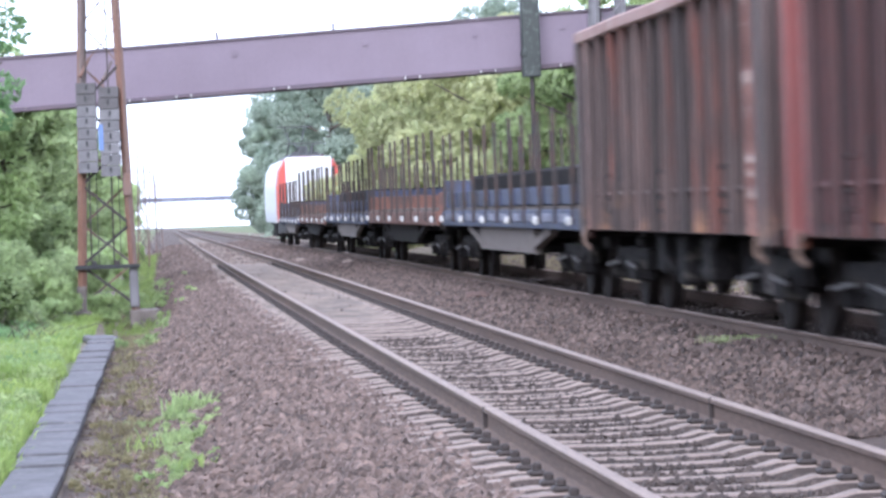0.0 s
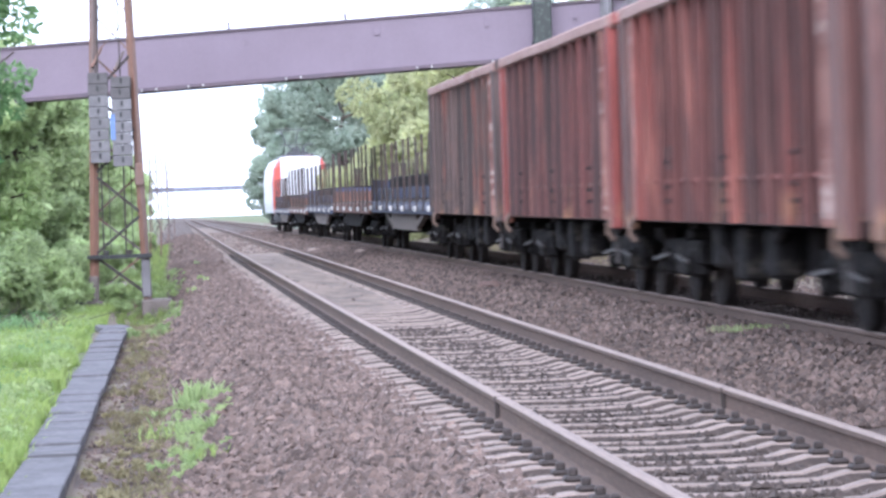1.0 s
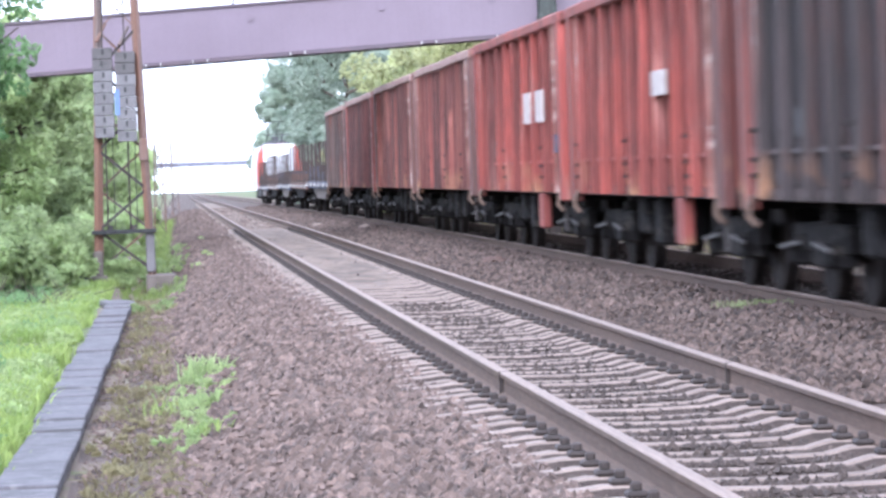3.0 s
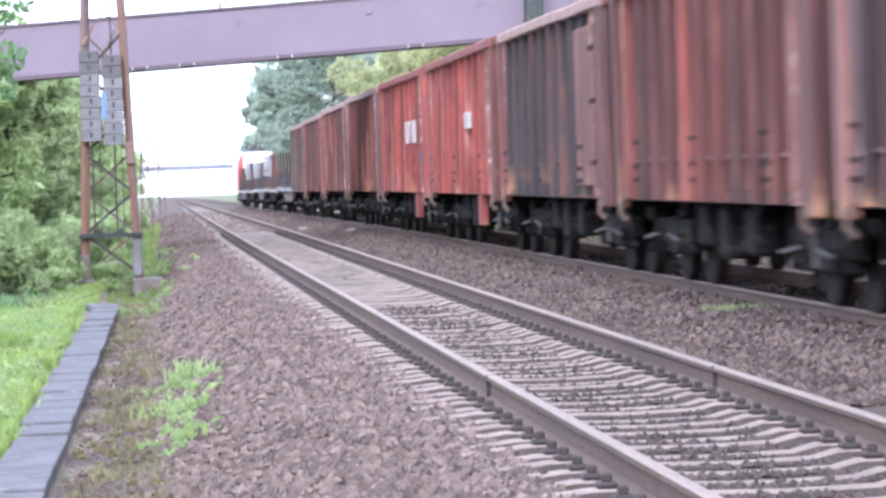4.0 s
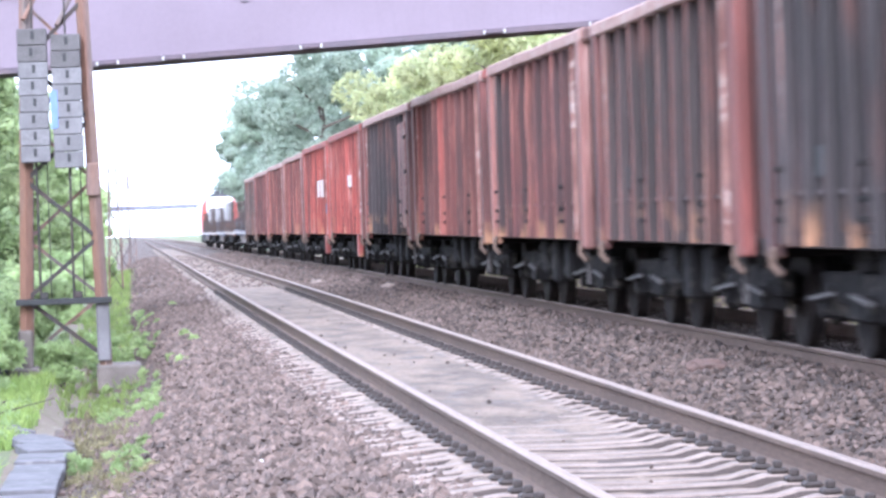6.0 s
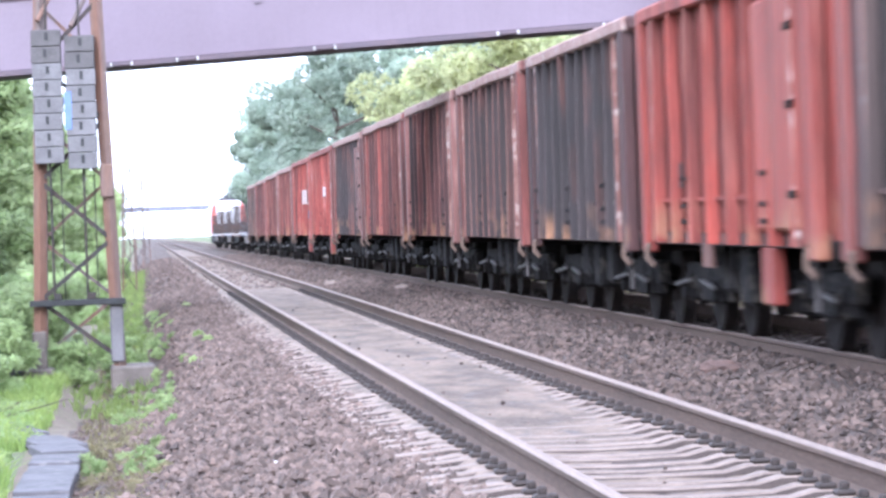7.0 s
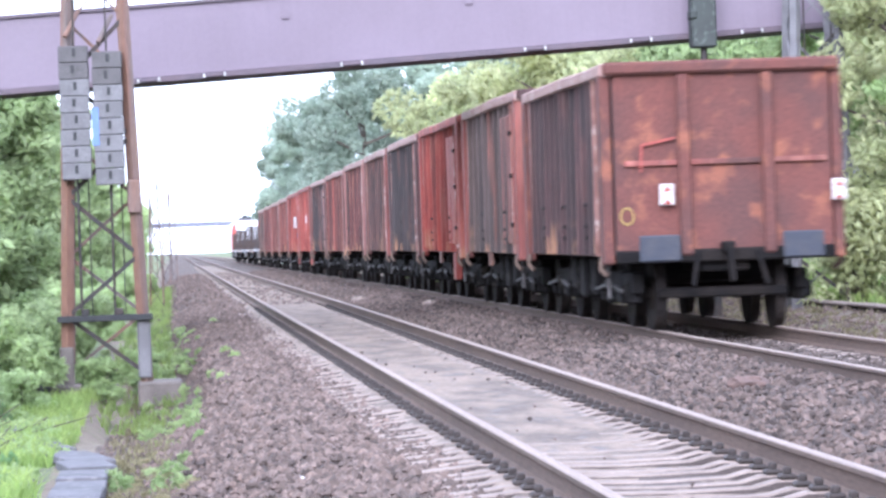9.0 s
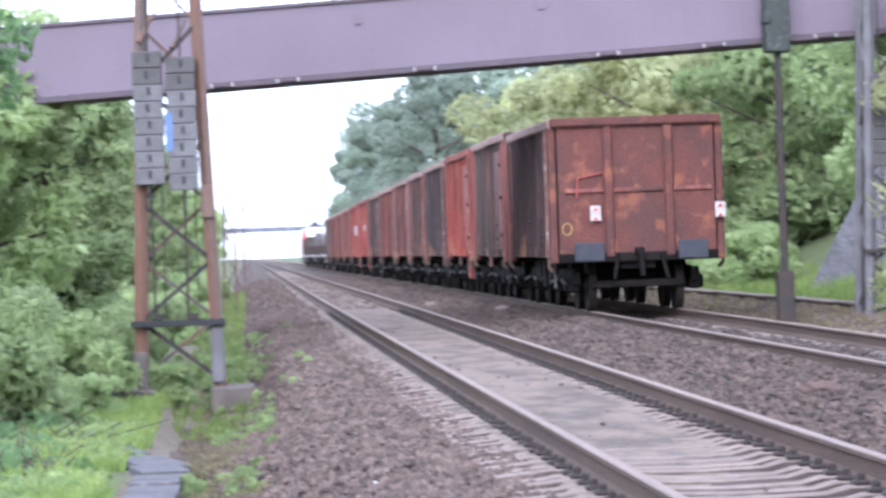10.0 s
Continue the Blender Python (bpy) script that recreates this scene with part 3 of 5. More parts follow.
def build_mast():
    t = thing("lattice_mast", pose(-0.64, 74.0, -0.834) @ Matrix.Diagonal((1.12, 1.12, 1.12, 1)), "tapering rusty lattice steel mast holding two stacks of tension weights", "mast")
    lattice(t, 0.50, 0.22, 0.1, 9.0, 0.75, 0.115, 0.055, M_MAST, M_MASTDARK)
    part("cross_bar", boxed(-0.60, 0.60, -0.68, -0.575, 0.93, 1.01, 0.008), M_BLACK, t, "dark steel guide bar across the mast")
    for x in (-0.24, 0.19):
        part("guide_bracket", boxed(x - 0.05, x + 0.05, -0.65, -0.57, 1.01, 1.09, 0.01), M_MASTDARK, t)
    # concrete footings
    for x, w in ((-0.52, 0.2), (0.66, 0.28)):
        part("footing", boxed(x - w, x + w, -0.75, 0.3, -0.45, 0.15, 0.025), M_BLOCK, t, "weathered concrete footing block")
    part("sleeve", boxed(0.395, 0.565, -0.6, -0.43, 0.2, 0.95, 0.02), M_PLATE, t, "pale painted sleeve at the leg foot")
    part("sleeve", boxed(-0.585, -0.405, -0.6, -0.42, 0.0, 0.62, 0.02), M_BLOCK, t, "dark concrete-stained sleeve at the leg foot")
    weight = mesh_from("weight", boxed(-0.185, 0.185, -0.14, 0.14, 0.004, 0.207, 0.008), M_PLATE)
    weight_dark = mesh_from("weight", boxed(-0.185, 0.185, -0.14, 0.14, 0.004, 0.207, 0.008), M_PLATEDARK)
    slot = mesh_from("slot", boxed(-0.02, 0.02, -0.148, -0.139, 0.075, 0.175), M_BLACK)
    for x, z0, blue in ((-0.285, 2.72, False), (0.13, 2.64, True)):
        for k in range(8):
            wt = part("weight", weight_dark if k > 5 else weight, None, t, at=pose(x + 0.006 * math.sin(k * 9 + x), -0.52, z0 + 0.21 * k, 0, 0, 1.5 * math.sin(k * 5)))
            part("slot", slot, None, wt, at=pose(0.012 * math.sin(k * 3), 0, 0))
        if blue:
            part("blue_plate", boxed(x - 0.21, x - 0.12, -0.675, -0.665, z0 + 0.5, z0 + 0.98), M_BLUE, t, "faded blue plate on the weights")
        part("weight_rod", rod(bmesh.new(), (x, -0.52, 1.0), (x, -0.52, z0 + 0.01), 0.018), M_MASTDARK, t)
        part("weight_rod", rod(bmesh.new(), (x + 0.13, -0.2, 1.0), (x + 0.13, -0.2, z0 + 0.01), 0.009), M_MASTDARK, t)
        part("pull_rope", rod(bmesh.new(), (x, -0.52, z0 + 1.69), (x * 0.8, -0.1, 8.8), 0.013), M_MASTDARK, t)
        part("shackle", rod(bmesh.new(), (x - 0.1, -0.52, z0 + 1.8), (x + 0.08, -0.3, z0 + 2.15), 0.03), M_MAST, t)
    part("relay_box", boxed(0.33, 0.50, -0.55, -0.40, 2.28, 2.70, 0.015), M_MAST, t, "small rusty box on the mast leg")


build_mast()


# ---- slim posts beside the line further on ----
def build_signal_post(x, y, h):
    t = thing("lattice_post", pose(x + bend(y), y, ground_z(x + bend(y), y)), "slim grey lattice post beside the distant track", "post", "posts along the line")
    lattice(t, 0.2, 0.1, 0.0, h, 0.6, 0.035, 0.025, M_MAST, M_MASTDARK)


for x, y, h in ((-0.1, 128, 4.3), (0.15, 165, 4.4), (0.35, 210, 4.8), (-0.9, 250, 5.0)):
    build_signal_post(x, y, h)


# ---- enclosed bridge across the line ----
def build_bridge():
    t = thing("enclosed_bridge", pose(4.7, 82.5, 4.22, 0, -2.9, 0), "long mauve enclosed bridge with corrugated cladding", "bridge")
    x0, x1, h, d = -32.0, 24.0, 1.25, 2.6
    for face in (0.0, d):
        verts, faces = [], []
        pitch, n = 0.25, int((x1 - x0) / 0.25)
        sign = -1 if face == 0 else 1
        prof = [(0.0, 0.0), (0.15, 0.0), (0.17, 0.0015), (0.23, 0.0015)]
        for i in range(n):
            for px, py in prof:
                verts += [(x0 + i * pitch + px, face + sign * py, 0.06), (x0 + i * pitch + px, face + sign * py, h - 0.03)]
        for i in range(len(verts) // 2 - 1):
            faces.append((2 * i, 2 * i + 2, 2 * i + 3, 2 * i + 1))
        me = bpy.data.meshes.new("cladding")
        me.from_pydata(verts, [], faces)
        me.materials.append(M_BRIDGE)
        part("cladding", me, None, t, "mauve corrugated steel cladding")
    part("deck", boxed(x0, x1, 0.04, d - 0.04, 0.0, 0.058), M_BRIDGELOW, t)
    part("roof", boxed(x0, x1, -0.06, d + 0.06, h - 0.028, h + 0.03), M_BRIDGELOW, t)
    part("bottom_flange", boxed(x0, x1, -0.10, 0.035, -0.045, 0.05, 0.01), M_BRIDGELOW, t, "dark lower flange")
    for x in (-4.6, -3.5, -1.2, 1.9, 3.7, 5.6, 7.9):
        lamp = part("lamp", boxed(x - 0.16, x + 0.16, -0.16, -0.101, -0.03, 0.03, 0.015), M_BRIDGELOW, t, "small dark fitting on the flange")
        for s in (-0.17, 0.17):
            part("lamp_end", rod(bmesh.new(), (x + s, -0.13, -0.03), (x + s, -0.13, 0.035), 0.022), M_PALE, lamp)
    for x in (-2.6, 0.15):
        part("roof_stub", rod(bmesh.new(), (x, 0.2, h + 0.02), (x, 0.2, h + 0.2), 0.03), M_BRIDGELOW, t)
    for x in (-2.3, 0.8, 3.4, 5.5):
        part("stain_patch", boxed(x, x + 0.12, -0.05, -0.031, 0.85, 1.0), M_BRIDGE, t)
    return t


build_bridge()


def build_abutment(x, w, z1):
    z0 = ground_z(x, 83.8) - 0.3
    t = thing("bridge_pier", pose(x, 83.8, z0), "plain concrete pier under the enclosed bridge", "pier")
    part("shaft", boxed(-w, w, -0.9, 0.9, 0, z1 - z0, 0.04), M_BLOCK, t)


build_abutment(-20.0, 0.6, 2.88)
build_abutment(20.5, 0.6, 4.94)


def build_far_bridge():
    y = 460.0
    t = thing("distant_footbridge", pose(bend(y), y, dip(y)), "thin footbridge over the line far away, paled with painted haze", "bridge")
    # pale lavender here stands for the haze over the distance
    part("beam", boxed(-14, 16, -0.6, 0.6, 4.2, 4.8, 0.05), M_POCKET, t)
    for x in (-12.5, 14.5):
        part("support", boxed(x - 0.3, x + 0.3, -0.5, 0.5, -0.6, 4.2), M_POCKET, t)


build_far_bridge()


# ---- post with a signal box beyond the far track ----
def build_post():
    x, y = 9.35, 81.7
    g = ground_z(x, y)
    t = thing("signal_post", pose(x, y, g - 0.1), "slim dark green steel post on a thick base", "post")
    part("base", boxed(-0.14, 0.14, -0.14, 0.14, 0, 0.98, 0.015), M_MASTDARK, t, "thick dark post base")
    part("pole", rod(bmesh.new(), (0, 0, 0.98), (0, 0, 4.9), 0.07, 0.055, 12), M_MASTDARK, t)
    part("signal_head", boxed(-0.22, 0.2, -0.2, 0.2, 4.62, 6.7, 0.03), M_POST, t, "dark signal head seen from behind")
    part("hood", boxed(-0.25, -0.13, -0.24, 0.1, 5.1, 5.25, 0.02), M_POST, t)


build_post()


def build_right_mast():
    x, y = 11.15, 81.5
    g = ground_z(x, y)
    t = thing("lattice_mast", pose(x, y, g - 0.1), "grey lattice mast overgrown with creeper", "mast")
    lattice(t, 0.50, 0.22, 0.0, 9.0, 0.75, 0.13, 0.055, M_PLATE, M_MASTDARK)
    part("cross_bar", boxed(-0.6, 0.6, -0.66, -0.56, 1.07, 1.14, 0.008), M_MASTDARK, t)
    wm = mesh_from("weight", boxed(-0.165, 0.165, -0.14, 0.14, 0.006, 0.214, 0.012), M_PLATEDARK)
    for sx in (-0.2, 0.25):
        for k in range(7):
            part("weight", wm, None, t, at=pose(sx, -0.32, 2.49 + 0.22 * k))
        part("weight_rod", rod(bmesh.new(), (sx, -0.32, 1.1), (sx, -0.32, 8.6), 0.014), M_MASTDARK, t)


build_right_mast()


# ---- low cable duct on stubs beyond the far track, and a bare bank path ----
def build_duct():
    t = thing("cable_duct", pose(0, 0, 0), "low concrete cable duct with a pale lid beyond the track", "cable duct")
    cover = mesh_from("duct_cover", boxed(-0.16, 0.16, -1.98, 1.98, 0.16, 0.20, 0.008), M_SLEEPER)
    body = mesh_from("duct_body", boxed(-0.12, 0.12, -2.0, 2.0, -0.15, 0.155), M_UNDER)
    for k in range(26):
        y = 40 + 4 * k
        x = 11.0 + bend(y)
        z = -0.33 + dip(y)
        part("duct_body", body, None, t, at=pose(x, y, z + 0.1, 0, 0, heading(y)))
        part("duct_cover", cover, None, t, at=pose(x, y, z + 0.1 + 0.004 * math.sin(k * 3), 0, 0, heading(y)))


build_duct()
wing = bmesh.new()
vs = [wing.verts.new(p) for p in ((12.9, 101, -0.3), (14.3, 101, -0.3), (16.8, 104, 2.7), (15.1, 104, 2.7), (12.9, 101, -1.0), (14.3, 101, -1.0), (16.8, 104, -1.0), (15.1, 104, -1.0))]
for q in ((0, 1, 2, 3), (0, 3, 7, 4), (1, 5, 6, 2), (3, 2, 6, 7), (0, 4, 5, 1)):
    wing.faces.new([vs[i] for i in q])
bmesh.ops.recalc_face_normals(wing, faces=wing.faces)
tagged(new("bank_ramp", mesh_from("bank_ramp", wing, M_STONE_SLAB)), "grey stone-faced ramp up the bank", "ramp", kind="structure")


# ---- rolling stock ----
def wheelset(parent, y, r=0.46):
    w = rod(bmesh.new(), (-0.9, y, r), (0.9, y, r), 0.075, seg=10)
    ax = part("axle", w, M_WHEEL, parent)
    for s in (-1, 1):
        bm = rod(bmesh.new(), (s * 0.685, y, r), (s * 0.815, y, r), r, seg=28)
        rod(bm, (s * 0.68, y, r), (s * 0.69, y, r), r + 0.028, seg=28)
        rod(bm, (s * 0.815, y, r), (s * 0.835, y, r), r * 0.42, seg=16)
        part("wheel", bm, M_WHEEL, ax)


def bogie(parent, y, r=0.46, wb=0.9):
    b = new("bogie")
    b.empty_display_size = 0.1
    b.parent = parent
    b.matrix_basis = pose(0, y, 0)
    for s in (-1, 1):
        bm = boxed(s * 1.02 - 0.07, s * 1.02 + 0.07, -wb - 0.4, wb + 0.4, 0.46, 0.72, 0.02)
        box(bm, s * 1.02 - 0.08, s * 1.02 + 0.08, -0.32, 0.32, 0.33, 0.74, 0.03)
        for e in (-wb, wb):
            box(bm, s * 1.04 - 0.1, s * 1.04 + 0.1, e - 0.17, e + 0.17, 0.33, 0.63, 0.04)
            rod(bm, (s * 1.1, e, 0.46), (s * 1.19, e, 0.46), 0.11, seg=12)
            rod(bm, (s * 1.02, e - 0.24, 0.36), (s * 1.02, e - 0.24, 0.62), 0.06, seg=10)
            rod(bm, (s * 1.02, e + 0.24, 0.36), (s * 1.02, e + 0.24, 0.62), 0.06, seg=10)
        part("side_frame", bm, M_BOGIE, b)
    part("bolster", boxed(-1.0, 1.0, -0.25, 0.25, 0.55, 0.84, 0.03), M_UNDER, b)
    for e in (-1, 1):
        part("brake_beam", boxed(-0.8, 0.8, e * (wb + 0.54) - 0.05, e * (wb + 0.54) + 0.05, 0.4, 0.52, 0.02), M_UNDER, b)
        part("brake_lever", barred((-1.2, e * 0.35, 0.56), (-1.22, e * (wb + 0.3), 0.5), 0.035), M_LEVER, b, "pale worn brake lever")
    for e in (-wb, wb):
        wheelset(b, e, r)
    return b


def buffers(parent, y, s):
    """Two buffers and the coupling at one end; s is the way that they point."""
    for x in (-0.875, 0.875):
        bm = rod(bmesh.new(), (x, y, 1.02), (x, y + s * 0.42, 1.02), 0.105, seg=14)
        box(bm, x - 0.25, x + 0.25, min(y + s * 0.42, y + s * 0.47), max(y + s * 0.42, y + s * 0.47), 0.86, 1.18, 0.02)
        part("buffer", bm, M_BUFFER, parent, "blue-grey buffer with a square head")
    bm = boxed(-0.07, 0.07, min(y, y + s * 0.3), max(y, y + s * 0.3), 0.95, 1.08, 0.02)
    bar(bm, (0, y + s * 0.3, 1.0), (0.02, y + s * 0.34, 0.6), 0.06)
    part("coupling", bm, M_UNDER, parent)
    for x in (-0.35, 0.38):
        part("brake_hose", barred((x, y + s * 0.05, 0.95), (x * 1.25, y + s * 0.18, 0.55), 0.045), M_UNDER, parent)


def dented_sheet(width, height, material):
    """One bay of side plating, bulged outwards by its loads; x is the outside."""
    bm = bmesh.new()
    nu, nv = 4, 6
    grid = []
    for j in range(nv + 1):
        for i in range(nu + 1):
            u, v = i / nu, j / nv
            d = 0.01 + 0.022 * math.sin(math.pi * u) * math.sin(math.pi * v) * (0.7 + 0.6 * noise.noise((width * 9 + u * 2, height + v * 3, 4.0)))
            grid.append(bm.verts.new((max(d, 0.004), (u - 0.5) * width, 1.07 + v * height)))
    for j in range(nv):
        for i in range(nu):
            q = j * (nu + 1) + i
            bm.faces.new((grid[q], grid[q + 1], grid[q + 2 + nu], grid[q + 1 + nu]))
    bmesh.ops.solidify(bm, geom=bm.faces[:], thickness=0.006)
    bmesh.ops.recalc_face_normals(bm, faces=bm.faces[:])
    return mesh_from("side_sheet", bm, material, True)


def wavy_rail(x, y0, y1, z, seed):
    """Hollow top rail, bent a little up, down and sideways along its length."""
    bm, low = bmesh.new(), None
    for k in range(17):
        y = y0 + (y1 - y0) * k / 16
        dx, dz = 0.014 * noise.noise((y * 0.5, seed * 3.7, x)), 0.018 * noise.noise((y * 0.35, seed * 1.9, x + 4))
        ring = [bm.verts.new((x + dx + px, y, z + dz + pz)) for px, pz in ((-0.1, 0.02), (-0.07, 0), (0.07, 0), (0.1, 0.02), (0.1, 0.13), (0.07, 0.16), (-0.07, 0.16), (-0.1, 0.13))]
        if low:
            for i in range(8):
                bm.faces.new((low[i], low[(i + 1) % 8], ring[(i + 1) % 8], ring[i]))
        else:
            bm.faces.new(ring)
        low = ring
    bm.faces.new(list(reversed(low)))
    bmesh.ops.recalc_face_normals(bm, faces=bm.faces[:])
    return bm


def gondola(length, paint, end_paint, label, ribs=11, marks="", rim=None, tail=False):
    """Four-axle open wagon; origin on the rail, in the middle."""
    t = thing("open_wagon", pose(0, 0, 0), label, "goods wagon", "wagons of the goods train")
    L = length - 1.0
    a, b = -L / 2, L / 2
    W, Z0, Z1 = 1.33, 1.02, 3.16 if tail else 3.28
    P, E = PAINT[paint], PAINT[end_paint]
    # body: floor, two thin sides, two ends
    part("floor", boxed(-W, W, a, b, Z0 - 0.06, Z0 + 0.02), M_INNER, t)
    for s in (-1, 1):
        side = part("side_wall", boxed(s * W - 0.03, s * W + 0.01, a, b, Z0, Z1, 0.008) if s > 0 else boxed(s * W - 0.01, s * W + 0.03, a, b, Z0, Z1, 0.008), P, t)
        pitch = (L - 1.9) / (ribs - 1)
        sheet = dented_sheet(pitch - 0.012, Z1 - Z0 - 0.06, P)
        for k in range(ribs - 1):
            part("side_sheet", sheet, None, side, at=pose(s * (W + 0.02), a + 0.95 + pitch * (k + 0.5), 0, 0, 0, 0 if s > 0 else 180))
        part("top_rail", wavy_rail(s * (W + 0.05), a - 0.03, b + 0.03, Z1 - 0.03, length + ribs), rim or M_RIM, t, "dusty, slightly bent top rail")
        # its dark colour draws the shadow line below the ribs
        part("sole_bar", boxed(s * (W - 0.03) - 0.06, s * (W - 0.03) + 0.06, a, b, Z0 - 0.09, Z0 + 0.035, 0.015), M_SOLE, t)
        part("belt_rail", boxed(s * (W + 0.035) - 0.03, s * (W + 0.035) + 0.03, a + 0.3, b - 0.3, 1.36, 1.40), P, t)
    # pressed channels with dark flanks and a scraped, lit-painted face, knocked about in loading
    bent = []
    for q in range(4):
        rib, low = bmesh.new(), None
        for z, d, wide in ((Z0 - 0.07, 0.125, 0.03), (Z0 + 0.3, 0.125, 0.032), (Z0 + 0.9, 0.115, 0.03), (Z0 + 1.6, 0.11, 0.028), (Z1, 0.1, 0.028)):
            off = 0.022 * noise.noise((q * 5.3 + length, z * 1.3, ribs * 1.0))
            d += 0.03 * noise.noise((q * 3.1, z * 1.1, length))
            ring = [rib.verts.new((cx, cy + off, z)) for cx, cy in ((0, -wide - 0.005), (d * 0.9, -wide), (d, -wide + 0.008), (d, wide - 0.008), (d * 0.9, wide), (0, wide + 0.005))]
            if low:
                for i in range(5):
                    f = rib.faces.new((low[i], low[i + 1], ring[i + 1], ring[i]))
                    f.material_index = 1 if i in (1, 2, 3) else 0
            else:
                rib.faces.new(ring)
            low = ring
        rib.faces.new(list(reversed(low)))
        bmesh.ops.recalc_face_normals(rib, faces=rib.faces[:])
        bent.append(mesh_from("rib", rib, [P, WORN_LIT[paint]]))
    post = mesh_from("corner_post", boxed(0.0, 0.13, -0.16, 0.16, Z0 - 0.18, Z1, 0.02), E)
    plate = mesh_from("corner_plate", boxed(0.0, 0.075, -0.28, 0.28, Z0 - 0.06, Z1 - 0.04, 0.015), E)
    strip = mesh_from("edge_strip", boxed(0.0, 0.125, -0.022, 0.022, Z0 - 0.08, Z1, 0.006), M_EDGE)
    hook = bmesh.new()
    bar(hook, (0.05, -0.13, 0.99), (0.12, -0.02, 0.88), 0.05)
    bar(hook, (0.12, -0.02, 0.89), (0.13, 0.01, 0.77), 0.05)
    bar(hook, (0.13, 0.01, 0.79), (0.06, 0.07, 0.70), 0.05)
    hook = mesh_from("rope_hook", hook, M_RAILSIDE)
    step = mesh_from("foothold", boxed(0.03, 0.13, -0.13, 0.13, 0, 0.05, 0.008), M_UNDER)
    door_at = {0} if "door" in marks else ()
    for s in (-1, 1):
        flip = 0 if s > 0 else 180
        for k in range(ribs):
            y = a + 0.95 + (L - 1.9) * k / (ribs - 1)
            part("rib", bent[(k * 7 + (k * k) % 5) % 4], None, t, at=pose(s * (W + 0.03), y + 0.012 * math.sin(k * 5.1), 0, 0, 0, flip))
            if k % 4 == 1:
                for z in (1.14, 1.29, 1.56):
                    part("foothold", step, None, t, at=pose(s * (W + 0.02), y + 0.32, z, 0, 0, flip))
        for y in (a + 0.16, b - 0.16):
            part("corner_post", post, None, t, at=pose(s * (W + 0.025), y, 0, 0, 0, flip))
            part("corner_plate", plate, None, t, at=pose(s * (W + 0.02), y - 0.45 * y / abs(y), 0, 0, 0, flip))
            part("edge_strip", strip, None, t, at=pose(s * (W + 0.02), y - 0.75 * y / abs(y), 0, 0, 0, flip))
            part("rope_hook", hook, None, t, at=pose(s * (W + 0.03), y * 0.955, 0, 0, 0, flip))
        for k in door_at:
            y = a + 0.95 + (L - 1.9) * k / (ribs - 1)
            leaf = part("door", boxed(s * (W + 0.085) - 0.045, s * (W + 0.085) + 0.045, y - 0.1, y - 0.1 + min(1.9, pitch * 1.85), Z0 + 0.06, Z1 - 0.2, 0.03), WORN_LIT.get(end_paint, E), t, "flat side door leaf")
            for z in (1.35, 2.1, 2.75):
                part("hinge", boxed(s * (W + 0.14) - 0.02, s * (W + 0.14) + 0.02, y - 0.08, y + 0.14, z, z + 0.07, 0.008), M_UNDER, leaf)
    for s, y in ((-1, a), (1, b)):
        e = part("end_wall", boxed(-W, W, y - 0.035, y + 0.035, Z0 - 0.1, Z1, 0.008), E, t)
        part("end_rail", boxed(-W - 0.12, W + 0.12, y + s * 0.05 - 0.09, y + s * 0.05 + 0.09, Z1 - 0.02, Z1 + 0.135, 0.03), E, t)
        for x in (-0.48, 0.55):
            part("end_stanchion", boxed(x - 0.075, x + 0.075, min(y, y + s * 0.13), max(y, y + s * 0.13), Z0 - 0.1, Z1 - 0.03, 0.025), E, e)
        for xa, xb in ((-1.22, -0.56), (-0.40, 0.47), (0.63, 1.27)):
            part("end_beam", boxed(xa, xb, min(y, y + s * 0.09), max(y, y + s * 0.09), 2.02, 2.09, 0.012), WORN_LIT["rust"] if tail else E, e)
        part("headstock", boxed(-1.35, 1.35, min(y, y + s * 0.1), max(y, y + s * 0.1), 0.84, 1.0, 0.02), M_UNDER, t)
        buffers(t, y + s * 0.06, s)
    # underframe
    part("centre_sill", boxed(-0.3, 0.3, a + 0.05, b - 0.05, 0.72, 0.95, 0.02), M_UNDER, t)
    bm = boxed(-0.9, 0.9, -L * 0.17, L * 0.17, 0.44, 0.9, 0.05)
    for k, low in ((-0.11, 0.42), (0.02, 0.36), (0.13, 0.47)):
        part("equipment_box", boxed(-1.2, -0.92, k * L - 0.3, k * L + 0.25, low, 0.9, 0.04), M_BOGIE, t)
    part("brake_gear", bm, M_UNDER, t)
    for k in (-1, 1):
        for s in (-1, 1):
            part("strut", barred((s * 1.15, k * L * 0.16, 0.92), (s * 1.15, k * L * 0.07, 0.5), 0.08), M_UNDER, t)
    part("air_tank", rod(bmesh.new(), (-0.8, L * 0.15, 0.66), (-0.8, L * 0.25, 0.66), 0.18, seg=16), M_WHEEL, t)
    if "small" in marks:
        part("brake_board", boxed(-1.38, -1.34, L * 0.1, L * 0.1 + 0.5, 0.72, 0.95), M_FLATBROWN, t, "brown brake plate")
    part("step_frame", barred((-1.38, a + 0.5, 0.92), (-1.38, a + 0.5, 0.42), 0.04), M_LEVER, t)
    off = L / 2 - 1.75
    bogie(t, -off)
    bogie(t, off)
    if "white" in marks:
        for y in (-4.1, -2.5):
            part("white_panel", boxed(-W - 0.165, -W - 0.125, y, y + 0.8, 1.95, 2.4), M_TAILPLATE, t, "weathered white painted panel")
        part("blue_mark", boxed(-W - 0.165, -W - 0.125, -5.9, -5.5, 1.5, 1.75), M_FLATBLUE, t, "small dark blue mark")
